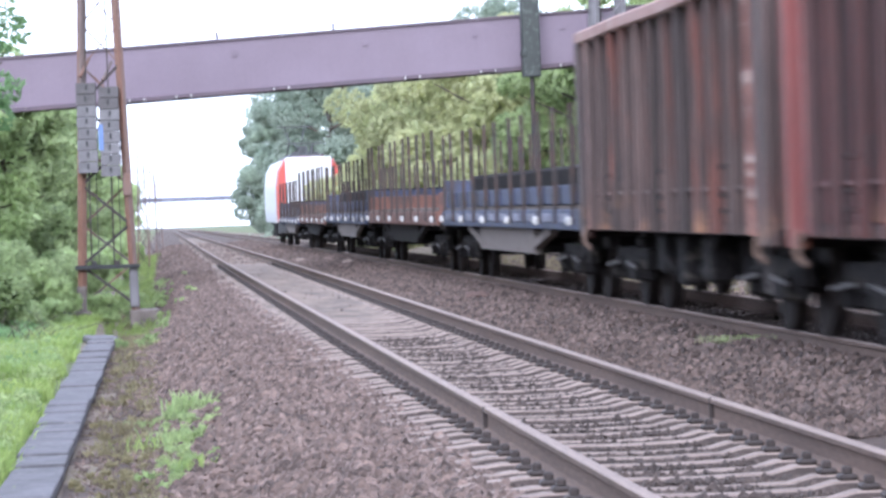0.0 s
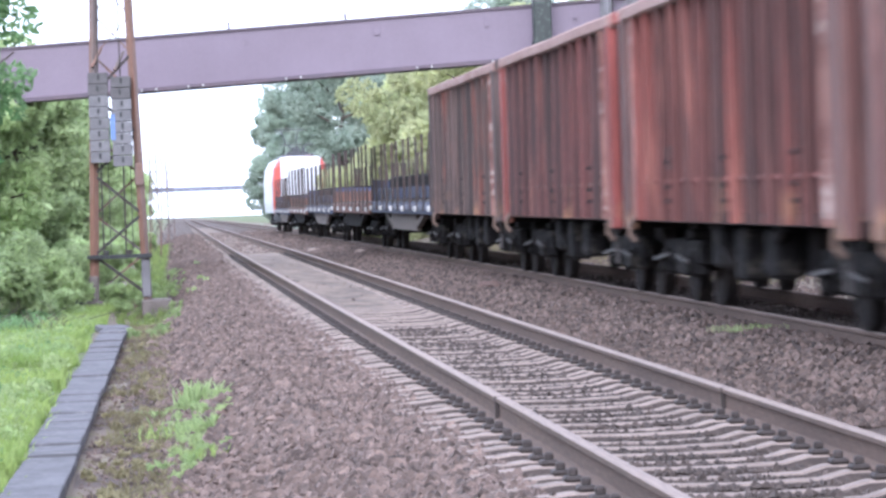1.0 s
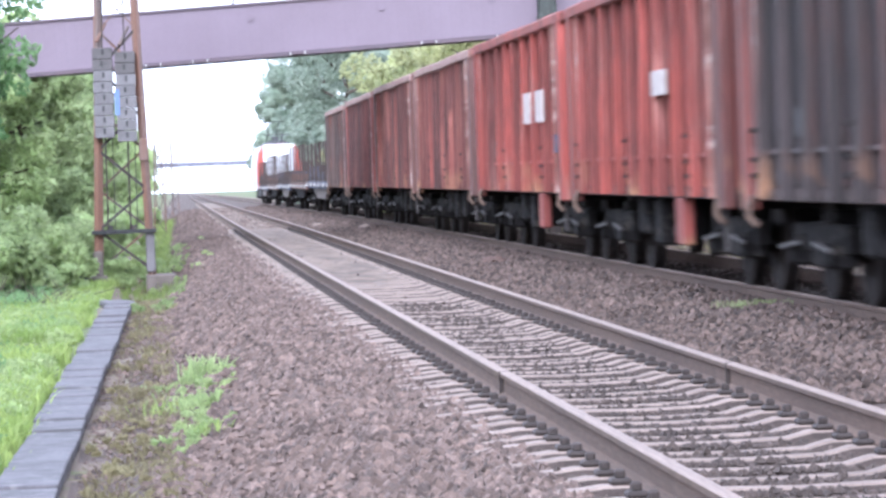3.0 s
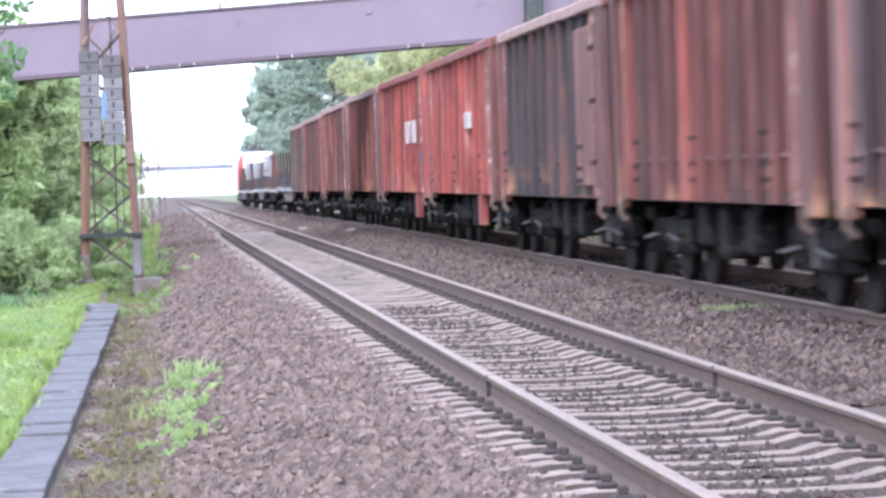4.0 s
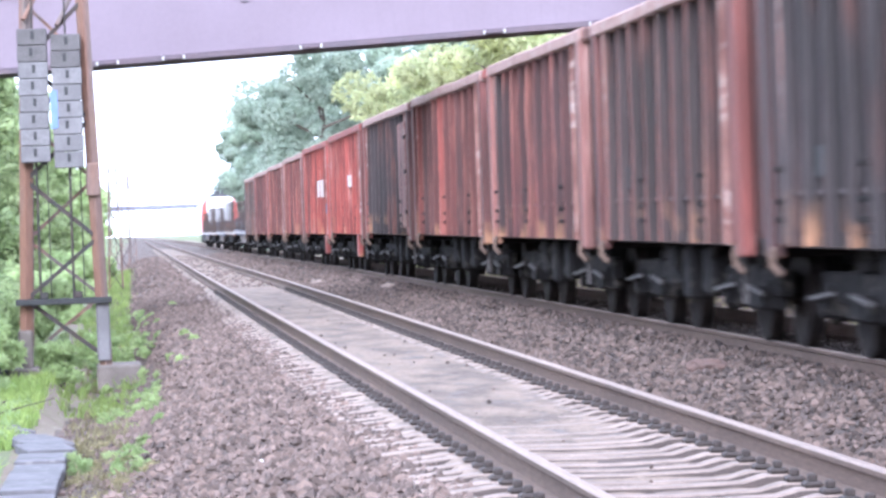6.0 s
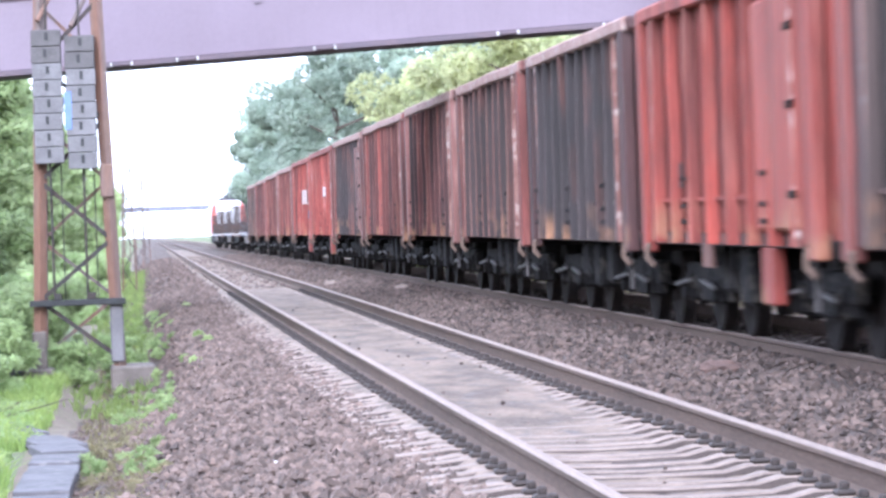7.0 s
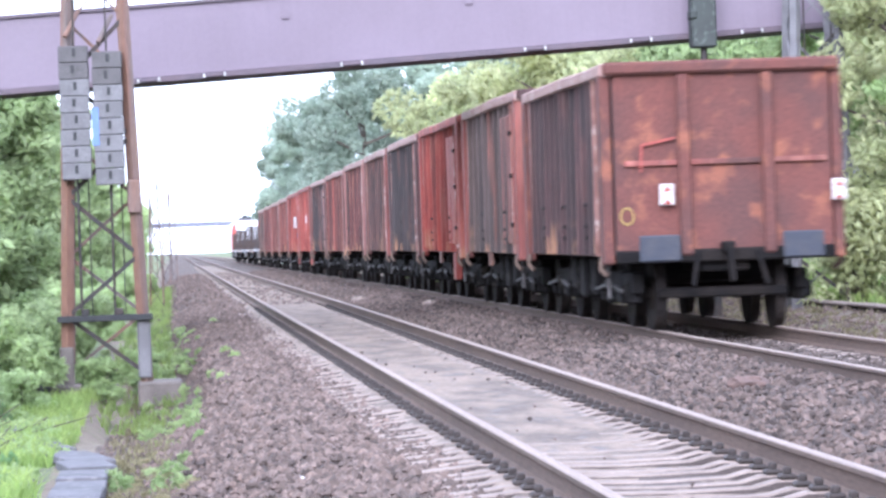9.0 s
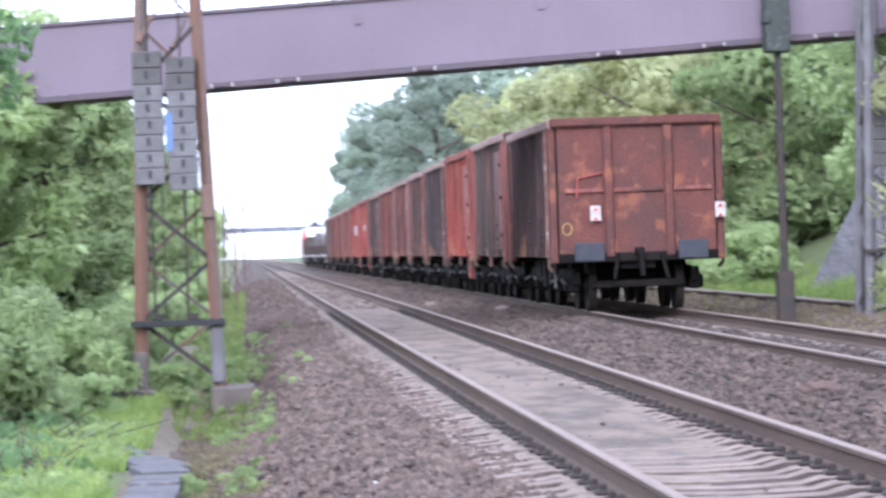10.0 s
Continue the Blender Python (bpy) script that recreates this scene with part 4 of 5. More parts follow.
    if "plate" in marks:
        part("white_panel", boxed(-W - 0.165, -W - 0.125, -2.5, -1.6, 2.05, 2.32), M_TAILPLATE, t, "white painted plate")
    if "small" in marks:
        for k in range(2):
            part("lettering_bar", boxed(-W - 0.06, -W - 0.031, -L * 0.3, -L * 0.3 + 0.3 - 0.05 * (k % 2), 1.9 + k * 0.1, 1.95 + k * 0.1), M_WHITE, t, "small white lettering bar")
    part("data_panel", boxed(-W - 0.06, -W - 0.032, L * 0.27, L * 0.27 + 0.35, 1.5, 1.75), M_BLACK, t, "small dark data panel")
    if paint in ("bright", "orange"):
        for s in (-1, 1):
            part("chute", boxed(s * 1.3 - 0.06, s * 1.3 + 0.06, -L * 0.2 - 0.3, -L * 0.2 + 0.3, 0.42, 0.93, 0.02), P, t, "red unloading chute under the side")
    if tail:
        for x in (-0.72, 1.40):
            pl = part("tail_plate", boxed(x - 0.09, x + 0.09, a - 0.17, a - 0.14, 1.54, 1.80, 0.008), M_TAILPLATE, t, "red and white tail signal plate")
            for zz in (1.58, 1.74):
                bm = bmesh.new()
                vv = [bm.verts.new(p) for p in ((x - 0.045, a - 0.175, zz - 0.03), (x + 0.045, a - 0.175, zz - 0.03), (x, a - 0.175, zz + 0.035))]
                bm.faces.new(vv)
                bmesh.ops.solidify(bm, geom=bm.faces[:], thickness=0.004)
                part("red_triangle", bm, M_REDSIGN, pl)
        bm = bmesh.new()
        bar(bm, (-1.02, a - 0.08, 1.95), (-1.0, a - 0.08, 2.28), 0.03)
        bar(bm, (-1.0, a - 0.08, 2.28), (-0.58, a - 0.1, 2.36), 0.03)
        part("shunter_handle", bm, PAINT["bright"], t, "orange-red grab handle")
        bm = bmesh.new()
        for k in range(16):
            c, d = k / 16 * 6.283, (k + 1) / 16 * 6.283
            bar(bm, (-1.2 + 0.08 * math.cos(c), a - 0.045, 1.42 + 0.1 * math.sin(c)), (-1.2 + 0.08 * math.cos(d), a - 0.045, 1.42 + 0.1 * math.sin(d)), 0.02)
        part("round_mark", bm, M_YELLOW, t, "small yellow circle painted on the end")
    return t


def flat_wagon(length, paint, label):
    """Four-axle stake wagon, empty, with tall steel stakes along both sides."""
    t = thing("stake_wagon", pose(0, 0, 0), label, "goods wagon", "wagons of the goods train")
    L = length - 1.2
    a, b = -L / 2, L / 2
    P = M_FLATBLUE if paint == "blue" else M_FLATBROWN
    part("deck", boxed(-1.3, 1.3, a, b, 1.16, 1.24, 0.01), M_BARK, t, "worn timber deck")
    stake = mesh_from("stake", barred((0, 0, 1.0), (0, 0, 2.74 if paint == "brown" else 2.58), 0.055), M_STAKE)
    flap = mesh_from("side_flap", boxed(-0.03, 0.03, -0.72, 0.72, 1.26, 1.52, 0.01), P)
    pocket = mesh_from("pocket_plate", boxed(-0.075, 0.075, -0.5, 0.5, 1.02, 1.14, 0.01), M_POCKET)
    knob = mesh_from("lashing_ring", boxed(-0.04, 0.04, -0.05, 0.05, 0.98, 1.1, 0.02), M_PALE)
    n = 11
    for s in (-1, 1):
        part("side_sill", boxed(s * 1.3 - 0.06, s * 1.3 + 0.06, a, b, 0.92, 1.2, 0.015), P, t)
        truss = bmesh.new()
        bar(truss, (s * 1.2, -L * 0.3, 0.92), (s * 1.2, -L * 0.17, 0.62), 0.12)
        bar(truss, (s * 1.2, L * 0.3, 0.92), (s * 1.2, L * 0.17, 0.62), 0.12)
        box(truss, s * 1.2 - 0.05, s * 1.2 + 0.05, -L * 0.2, L * 0.2, 0.55, 0.94)
        part("truss", truss, M_BLOCK if paint == "blue" else M_UNDER, t)
        for k in range(n):
            y = a + 0.5 + (L - 1.0) * k / (n - 1)
            part("stake", stake, None, t, at=pose(s * 1.36, y, 0, 0.4 * math.sin(k * 5 + s), 0.5 * math.sin(k * 3.3), 0))
            if k % 2 == 0:
                part("lashing_ring", knob, None, t, at=pose(s * 1.39, y + 0.3, 0))
            if paint == "blue" and k < n - 1:
                part("pocket_plate", pocket, None, t, at=pose(s * 1.31, y + (L - 1.0) / (n - 1) / 2, 0))
                part("side_flap", flap, None, t, at=pose(s * 1.28, y + (L - 1.0) / (n - 1) / 2, 0))
    if paint == "blue":
        part("load_bolster", boxed(-1.0, 1.0, a + 2, b - 2, 1.245, 1.8, 0.05), M_UNDER, t, "dark low load on the deck")
    for s, y in ((-1, a), (1, b)):
        part("end_board", boxed(-1.3, 1.3, y - 0.04, y + 0.04, 1.0, 1.75 if paint == "blue" else 1.55, 0.01), P, t)
        part("headstock", boxed(-1.3, 1.3, min(y, y + s * 0.1), max(y, y + s * 0.1), 0.84, 1.0, 0.02), M_UNDER, t)
        buffers(t, y + s * 0.1, s)
    part("centre_sill", boxed(-0.3, 0.3, a + 0.05, b - 0.05, 0.72, 1.1, 0.02), M_UNDER, t)
    bogie(t, a + 2.4)
    bogie(t, b - 2.4)
    return t


def locomotive():
    t = thing("electric_locomotive", pose(0, 0, 0), "white and red electric locomotive with a raised pantograph", "locomotive")
    L = 18.0
    a, b = -L / 2, L / 2
    # rounded body shell swept along the length
    prof = [(-1.42, 1.0), (-1.46, 1.5), (-1.45, 2.6), (-1.36, 3.3), (-1.12, 3.72), (-0.7, 3.86), (0.7, 3.86), (1.12, 3.72), (1.36, 3.3), (1.45, 2.6), (1.46, 1.5), (1.42, 1.0)]
    rows = [(a, 0.93), (a + 0.35, 0.985), (a + 1.0, 1.0), (b - 1.0, 1.0), (b - 0.4, 0.97), (b, 0.9)]
    bm = bmesh.new()
    rings = [[bm.verts.new((x * k, y, 1.0 + (z - 1.0) * (0.5 + 0.5 * k))) for x, z in prof] for y, k in rows]
    for r0, r1 in zip(rings, rings[1:]):
        for i in range(len(prof)):
            j = (i + 1) % len(prof)
            f = bm.faces.new((r0[i], r0[j], r1[j], r1[i]))
            f.material_index = 1 if r0 is rings[0] else 0
    f = bm.faces.new(rings[0])
    f.material_index = 1
    bm.faces.new(rings[-1][::-1])
    bmesh.ops.recalc_face_normals(bm, faces=bm.faces)
    part("body", bm, [M_LOCOWHITE, M_LOCORED], t)
    part("front_panel", boxed(-1.0, 1.0, a - 0.03, a + 0.01, 1.85, 3.82, 0.012), M_LOCOWHITE, t, "white end panel")
    # bright and dark reflections are painted as a white windscreen and dark panel
    part("lower_panel", boxed(-1.33, 1.33, a - 0.028, a + 0.02, 1.0, 1.845, 0.012), M_LOCODARK, t, "lower end panel painted dark as a reflection")
    part("windscreen", boxed(-0.92, 0.92, a - 0.042, a - 0.031, 2.55, 3.25, 0.004), M_LOCOWHITE, t, "windscreen painted white as a bright reflection")
    for x in (-0.62, 0.62):
        part("tail_lamp", rod(bmesh.new(), (x, a - 0.05, 1.75), (x, a - 0.02, 1.75), 0.09, seg=14), M_REDSIGN, t)
    part("apron", boxed(-1.38, 1.38, a - 0.02, a + 0.5, 0.55, 1.1, 0.03), M_LOCODARK, t)
    part("roof_gear", boxed(-0.75, 0.75, a + 1.2, b - 1.2, 3.862, 3.98, 0.03), M_LOCODARK, t)
    for y in (a + 3.6, b - 3.6):
        pn = part("pantograph", boxed(-0.55, 0.55, y - 0.8, y + 0.8, 3.99, 4.1, 0.02), M_LOCODARK, t)
        up = 0.35 if y < 0 else 1.35
        for x in (-0.4, 0.4):
            part("arm", barred((x, y + 0.6, 4.1), (x * 0.7, y - 0.5, 4.1 + up * 0.5), 0.06), M_LOCODARK, pn)
            part("arm", barred((x * 0.7, y - 0.5, 4.1 + up * 0.5), (x * 1.2, y + 0.2, 4.1 + up), 0.05), M_LOCODARK, pn)
        part("contact_strip", boxed(-0.85, 0.85, y + 0.1, y + 0.3, 4.1 + up, 4.16 + up), M_LOCODARK, pn)
    for k in range(7):
        part("insulator", rod(bmesh.new(), (0.3 * math.sin(k * 2), a + 1.8 + k * 0.4, 3.97), (0.3 * math.sin(k * 2), a + 1.8 + k * 0.4, 4.35), 0.09, 0.06), M_LOCODARK, t)
    part("under_tank", boxed(-1.25, 1.25, -2.6, 2.6, 0.35, 1.0, 0.05), M_UNDER, t)
    for s, y in ((-1, a), (1, b)):
        buffers(t, y, s)
    bogie(t, a + 3.9, 0.55, 1.3)
    bogie(t, b - 3.9, 0.55, 1.3)
    return t


WAGONS = [
    # length, side, end and door, ribs, marks, label
    (14.0, "grey", "grey", 12, "", "grimy grey-brown open wagon with pale corner plates"),
    (14.0, "deep", "bright", 12, "", "dark red-brown open goods wagon with bright red corners"),
    (14.0, "rust", "pale", 13, "", "rusty red open goods wagon with dusty top rail"),
    (14.0, "rust", "pale", 13, "", "faded red open goods wagon with pale corner posts"),
    (13.5, "bright", "bright", 9, "white", "bright red open goods wagon with white painted panels"),
    (13.5, "bright", "rust", 10, "plate", "bright red open goods wagon with one white plate"),
    (13.0, "black", "rust", 10, "door", "soot-blackened open goods wagon with a rusty red door"),
    (13.0, "rust", "rust", 11, "", "red-brown ribbed open goods wagon with steps"),
    (11.0, "deep", "pale", 10, "", "faded red-brown open goods wagon with broad ribs"),
    (10.2, "dark", "rust", 9, "", "dark brown open goods wagon with rusty red end panels"),
    (10.2, "black", "deep", 10, "", "blackened open goods wagon with worn paint"),
    (10.4, "orange", "orange", 8, "small door", "bright orange-red open goods wagon"),
    (10.2, "grey", "rust", 9, "small door", "grey-brown open goods wagon with rusty end"),
    (10.0, "plum", "end", 13, "", "dark plum-red open goods wagon with tail plates on its end wall"),
]
TRAIN = []
behind = 0.0
for i, (length, side, end, ribs, marks, label) in enumerate(WAGONS):
    last = i == len(WAGONS) - 1
    TRAIN.append((gondola(length, side, end, label, ribs, marks, PAINT[side] if side in ("bright", "orange") else None, last), behind + length / 2))
    behind += length
ahead = 0.0
for kind in ("blue", "brown", "blue", "brown", "blue"):
    text = "empty stake wagon with faded blue sides and tall steel stakes" if kind == "blue" else "empty brown stake wagon with tall rusty steel stakes"
    TRAIN.append((flat_wagon(21.4, kind, text), -(ahead + 10.7)))
    ahead += 21.4
TRAIN.append((locomotive(), -(ahead + 0.8 + 9.0)))


# ---- plants ----
def leaf_cloud(rng, centres, radii, count, size, flat=0.8):
    """Leaves as small folded quads on the shells of many clumps."""
    n = len(centres)
    pick = rng.integers(0, n, count)
    d = rng.normal(size=(count, 3))
    d /= np.linalg.norm(d, axis=1)[:, None]
    r = radii[pick] * (0.7 + 0.35 * rng.random(count) ** 0.6)
    p = centres[pick] + d * r[:, None] * np.array([1, 1, flat])
    u = rng.normal(size=(count, 3))
    u /= np.linalg.norm(u, axis=1)[:, None]
    v = np.cross(u, d + 0.5 * rng.normal(size=(count, 3)))
    v /= np.linalg.norm(v, axis=1)[:, None] + 1e-6
    s = size * (0.6 + 0.8 * rng.random(count))[:, None]
    w = np.cross(u, v) * s * 0.22
    verts = np.stack([p - u * s, p + v * s * 0.45 + w, p + u * s, p - v * s * 0.45 + w], 1).reshape(-1, 3)
    k = np.arange(count)[:, None] * 4
    faces = np.concatenate([k + np.array([[0, 1, 2]]), k + np.array([[0, 2, 3]])], 0)
    return verts, faces


def cloud_mesh(name, verts, faces, m):
    me = bpy.data.meshes.new(name)
    me.from_pydata(verts.tolist(), [], faces.tolist())
    me.materials.append(m)
    return me


def tree(seed, height, spread, leaf, count, size, bottom=0.25, label="", group="trees beside the line"):
    """Trunk, limbs and an uneven crown; spread is the crown's half width."""
    rng = np.random.default_rng(seed)
    t = thing("tree", pose(0, 0, 0), label, "tree", group)
    bm = bmesh.new()
    r0 = height * 0.022
    pts = [Vector((0.1 * height * 0.15 * math.sin(k * 1.7 + seed), 0.1 * height * 0.12 * math.cos(k * 2.1 + seed), height * 0.85 * k / 5)) for k in range(6)]
    for k in range(5):
        rod(bm, pts[k], pts[k + 1], r0 * (1 - k / 6), r0 * (1 - (k + 1) / 6), 8)
    centres, radii = [], []
    limbs = 16
    for k in range(limbs):
        f = bottom + (1 - bottom) * (k + 0.5) / limbs
        base = Vector((0, 0, height * min(0.82, f * 0.8)))
        ang = k * 2.4 + rng.random()
        shape = math.sin(math.pi * min(1.0, 0.18 + 0.82 * (1 - (f - bottom) / (1 - bottom)))) ** 0.6
        reach = spread * (0.35 + 0.65 * shape) * (0.65 + 0.5 * rng.random())
        tip = Vector((math.cos(ang) * reach * 0.8, math.sin(ang) * reach * 0.8, height * f * (0.92 + 0.1 * rng.random())))
        rod(bm, base, tip, r0 * 0.4, r0 * 0.08, 6)
        for q in range(5):
            g = 0.4 + 0.6 * rng.random()
            c = base.lerp(tip, g) + Vector(rng.normal(size=3) * spread * 0.16)
            centres.append(c[:])
            radii.append(spread * (0.14 + 0.16 * rng.random()))
    part("trunk", bm, M_BARK, t)
    verts, faces = leaf_cloud(rng, np.array(centres), np.array(radii), count, size)
    part("crown", cloud_mesh("crown", verts, faces, leaf), None, t)
    return t


def bush(seed, height, spread, leaf, count, size, label):
    rng = np.random.default_rng(seed)
    t = thing("bush", pose(0, 0, 0), label, "bush", "bushes along the line")
    n = 26
    c = np.stack([rng.normal(size=n) * spread * 0.45, rng.normal(size=n) * spread * 0.45, height * (0.15 + 0.75 * rng.random(n))], 1)
    c[:, :2] *= (1.15 - 0.6 * c[:, 2:3] / height)
    bm = bmesh.new()
    for q in c[:12]:
        rod(bm, (q[0] * 0.2, q[1] * 0.2, -0.1), q, 0.02 * height, 0.006 * height, 5)
    part("stem", bm, M_BARK, t)
    verts, faces = leaf_cloud(rng, c, height * (0.12 + 0.14 * rng.random(n)), count, size)
    part("foliage", cloud_mesh("foliage", verts, faces, leaf), None, t)
    return t


def put(ob, x, y, turn=0.0, sink=0.15):
    ob.matrix_basis = pose(x + bend(y), y, ground_z(x + bend(y), y) - sink, 0, 0, turn)
    return ob


def again(ob, x, y, turn, sink=0.15):
    return copy_thing(ob, pose(x + bend(y), y, ground_z(x + bend(y), y) - sink, 0, 0, turn))


# left side: a hedge of young trees that closes the line towards the distance
left_a = put(tree(3, 6.6, 2.4, M_LEAF_A, 17000, 0.12, 0.08, "leafy young tree with fresh green leaves beside the track"), -4.3, 84, 0)
left_b = put(tree(4, 5.6, 2.0, M_LEAF_A, 11000, 0.135, 0.06, "bushy tree with light green leaves beside the track"), -3.6, 96, 40)
left_c = put(tree(5, 6.9, 1.7, M_LEAF_D, 11000, 0.09, 0.55, "dark green tree overhanging the verge"), -3.45, 61, 10)
for x, y, a in ((-6.2, 92, 100), (-4.6, 112, 200), (-4.2, 140, 60), (-4.0, 170, 130), (-6.8, 76, 250)):
    again(left_a, x, y, a)
for x, y, a in ((-5.2, 72, 150), (-3.4, 122, 90), (-3.2, 155, 20), (-3.0, 190, 280), (-3.2, 225, 10), (-3.0, 270, 100), (-3.4, 330, 50)):
    again(left_b, x, y, a)
dark = put(bush(8, 1.9, 0.9, M_LEAF_A, 7000, 0.08, "dense green bush beside the mast"), -2.75, 67, 0)
mid = put(bush(9, 1.5, 1.1, M_LEAF_A, 7000, 0.07, "light green bramble bush on the verge"), -2.6, 73, 0)
again(mid, -3.6, 66, 120)
again(mid, -2.0, 79, 60)
again(mid, -1.7, 90, 200)
again(mid, -1.5, 104, 20)
again(mid, -1.4, 125, 140)
again(mid, -1.5, 150, 30)
again(dark, -3.9, 60, 70)
small = put(bush(11, 0.62, 0.42, M_LEAF_A, 2600, 0.05, "small green shrub growing between the mast legs"), -0.8, 73.8, 0, 0.05)
again(small, -1.68, 69.5, 70, 0.05)
again(small, -0.2, 78.5, 150, 0.1)

# right side: woods on the bank beyond the tracks
blue = put(tree(20, 11.9, 4.4, M_LEAF_B, 32000, 0.19, 0.03, "tall blue-green tree standing over the line, haze in its leaf colour", "trees on the bank"), 15.5, 205, 0, 0.3)
yel = put(tree(21, 7.3, 3.6, M_LEAF_C, 20000, 0.165, 0.06, "spreading tree with yellow-green spring leaves", "trees on the bank"), 12.2, 124, 0, 0.5)
grn = put(tree(22, 7.3, 3.3, M_LEAF_A, 18000, 0.155, 0.05, "fresh green tree on the bank", "trees on the bank"), 17.5, 112, 0, 0.5)
for x, y, a in ((11.8, 232, 90), (15.0, 248, 30), (12.2, 275, 180), (12.6, 325, 220), (12.0, 390, 10), (19.0, 190, 120)):
    again(blue, x, y, a, 0.3)
for x, y, a in ((10.9, 140, 130), (16.0, 131, 210), (11.2, 152, 300), (21.0, 124, 80), (19.5, 108, 20), (16.5, 146, 40)):
    again(yel, x, y, a, 0.8)
for x, y, a in ((20.5, 103, 100), (22.5, 114, 190), (15.2, 118, 250), (18.9, 98, 60)):
    again(grn, x, y, a, 0.8)
rb = put(bush(24, 1.7, 1.2, M_LEAF_A, 8000, 0.08, "light green bush at the foot of the bank"), 12.6, 108, 0)
for x, y, a in ((13.2, 113, 40), (12.4, 120, 80), (17.4, 97, 160), (12.2, 128, 200), (18.6, 94, 240), (16.6, 93, 20), (12.4, 138, 30)):
    again(rb, x, y, a)
creeper = put(bush(26, 2.4, 0.5, M_LEAF_C, 3500, 0.07, "yellowing creeper climbing the mast"), 11.6, 80.9, 0)
front = put(tree(27, 5.9, 1.9, M_LEAF_C, 15000, 0.085, 0.05, "light yellow-green tree on the bank in front of the bridge", "trees on the bank"), 12.7, 80.6, 0, 0.2)
again(front, 14.9, 80.4, 130, 0.6)
again(front, 17.4, 80.5, 250, 0.9)


# ---- grass and weeds ----
def grass(name, spots, label, m, height, blades):
    rng = np.random.default_rng(len(spots) * 7 + blades)
    verts, faces = [], []
    for x, y, k in spots:
        z = ground_z(x, y)
        for _ in range(blades):
            a, b = rng.random() * 6.283, rng.normal(size=2) * 0.05
            h = height * k * (0.5 + 0.8 * rng.random())
            lean = rng.normal(size=2) * h * 0.45
            w = 0.006 + 0.010 * rng.random()
            px, py = x + b[0], y + b[1]
            dx, dy = math.cos(a) * w, math.sin(a) * w
            i = len(verts)
            verts += [(px - dx, py - dy, z - 0.02), (px + dx, py + dy, z - 0.02), (px + lean[0] * 0.4 + dx * 0.8, py + lean[1] * 0.4 + dy * 0.8, z + h * 0.65),
                      (px + lean[0] * 0.4 - dx * 0.8, py + lean[1] * 0.4 - dy * 0.8, z + h * 0.65), (px + lean[0], py + lean[1], z + h * (0.75 + 0.25 * rng.random()))]
            faces += [(i, i + 1, i + 2, i + 3), (i + 3, i + 2, i + 4)]
    me = bpy.data.meshes.new(name)
    me.from_pydata(verts, [], faces)
    me.materials.append(m)
    tagged(new(name, me), label, "grass", kind="stuff")


rng = np.random.default_rng(5)
spots = []
for _ in range(5200):
    y = 20 + 56 * rng.random() ** 1.3
    x = -1.1 + (y - 20) * 0.004 - 3.2 * rng.random() ** 1.4
    if noise.noise((x * 0.7, y * 0.3, 3.0)) > -0.12:
        spots.append((x, y, 0.7 + 0.6 * rng.random()))
grass("verge_grass", spots, "bright green grass on the verge beside the cable trough", M_GRASS, 0.17, 9)
spots = []
for _ in range(1500):
    y = 19 + 85 * rng.random() ** 1.2
    x = -0.42 + 0.55 * rng.random()
    if noise.noise((x * 2, y * 0.4, 8.0)) > -0.05:
        spots.append((x + bend(y), y, 0.5 + 0.6 * rng.random()))
grass("toe_grass", spots, "thin dry grass at the edge of the ballast", M_DRY, 0.09, 6)
spots = []
for _ in range(1500):
    y = 55 + 60 * rng.random()
    spots.append((9.3 + 1.6 * rng.random() + bend(y), y, 0.5 + 0.7 * rng.random()))
grass("cess_grass", spots, "thin dry grass in the gravel beyond the far track", M_DRY, 0.08, 6)
spots = []
for _ in range(900):
    y = 67 + 120 * rng.random()
    spots.append((-0.7 + 1.0 * rng.random() + bend(y), y, 0.8 + 0.7 * rng.random()))
grass("green_edge", spots, "light green weeds along the foot of the ballast", M_GRASS, 0.16, 7)
spots = []
for _ in range(2600):
    y = 70 + 85 * rng.random()
    x = 11.3 + 3.0 * rng.random()
    spots.append((x + bend(y), y, 0.8 + 0.8 * rng.random()))
grass("bank_grass", spots, "pale green grass at the foot of the bank", M_GRASS, 0.2, 7)


def herbs(name, spots, label, m, size):
    """Low leafy plants, each a loose heap of broad leaves."""
    r = np.random.default_rng(len(spots))
    c = np.array([(x, y, ground_z(x, y) + 0.55 * s) for x, y, s in spots])
    verts, faces = leaf_cloud(r, c, np.array([s for _, _, s in spots]), len(spots) * 55, size, 0.7)
    tagged(new(name, cloud_mesh(name, verts, faces, m)), label, "plants", kind="stuff")


rng = np.random.default_rng(9)
spots = [(0.27 + 0.15 * rng.normal(), 24 + 9 * rng.random(), 0.025 + 0.05 * rng.random()) for _ in range(70)]
herbs("gravel_weeds", spots, "pale green broad-leaved weeds in the gravel", M_WEED, 0.035)
spots = [(-0.15 + 0.2 * rng.normal(), 18 + 40 * rng.random(), 0.02 + 0.035 * rng.random()) for _ in range(150)]
herbs("dry_plants", spots, "bleached dry plants at the foot of the ballast", M_DRY, 0.03)
spots = [(-0.15 + 0.28 * rng.normal(), 50 + 45 * rng.random(), 0.05 + 0.07 * rng.random()) for _ in range(190)]
spots = [p for p in spots if not (-0.75 < p[0] < 0.4 and 54 < p[1] < 75)]
herbs("edge_weeds", spots, "pale green weeds around the mast foot and along the ballast", M_WEED, 0.045)
spots = []
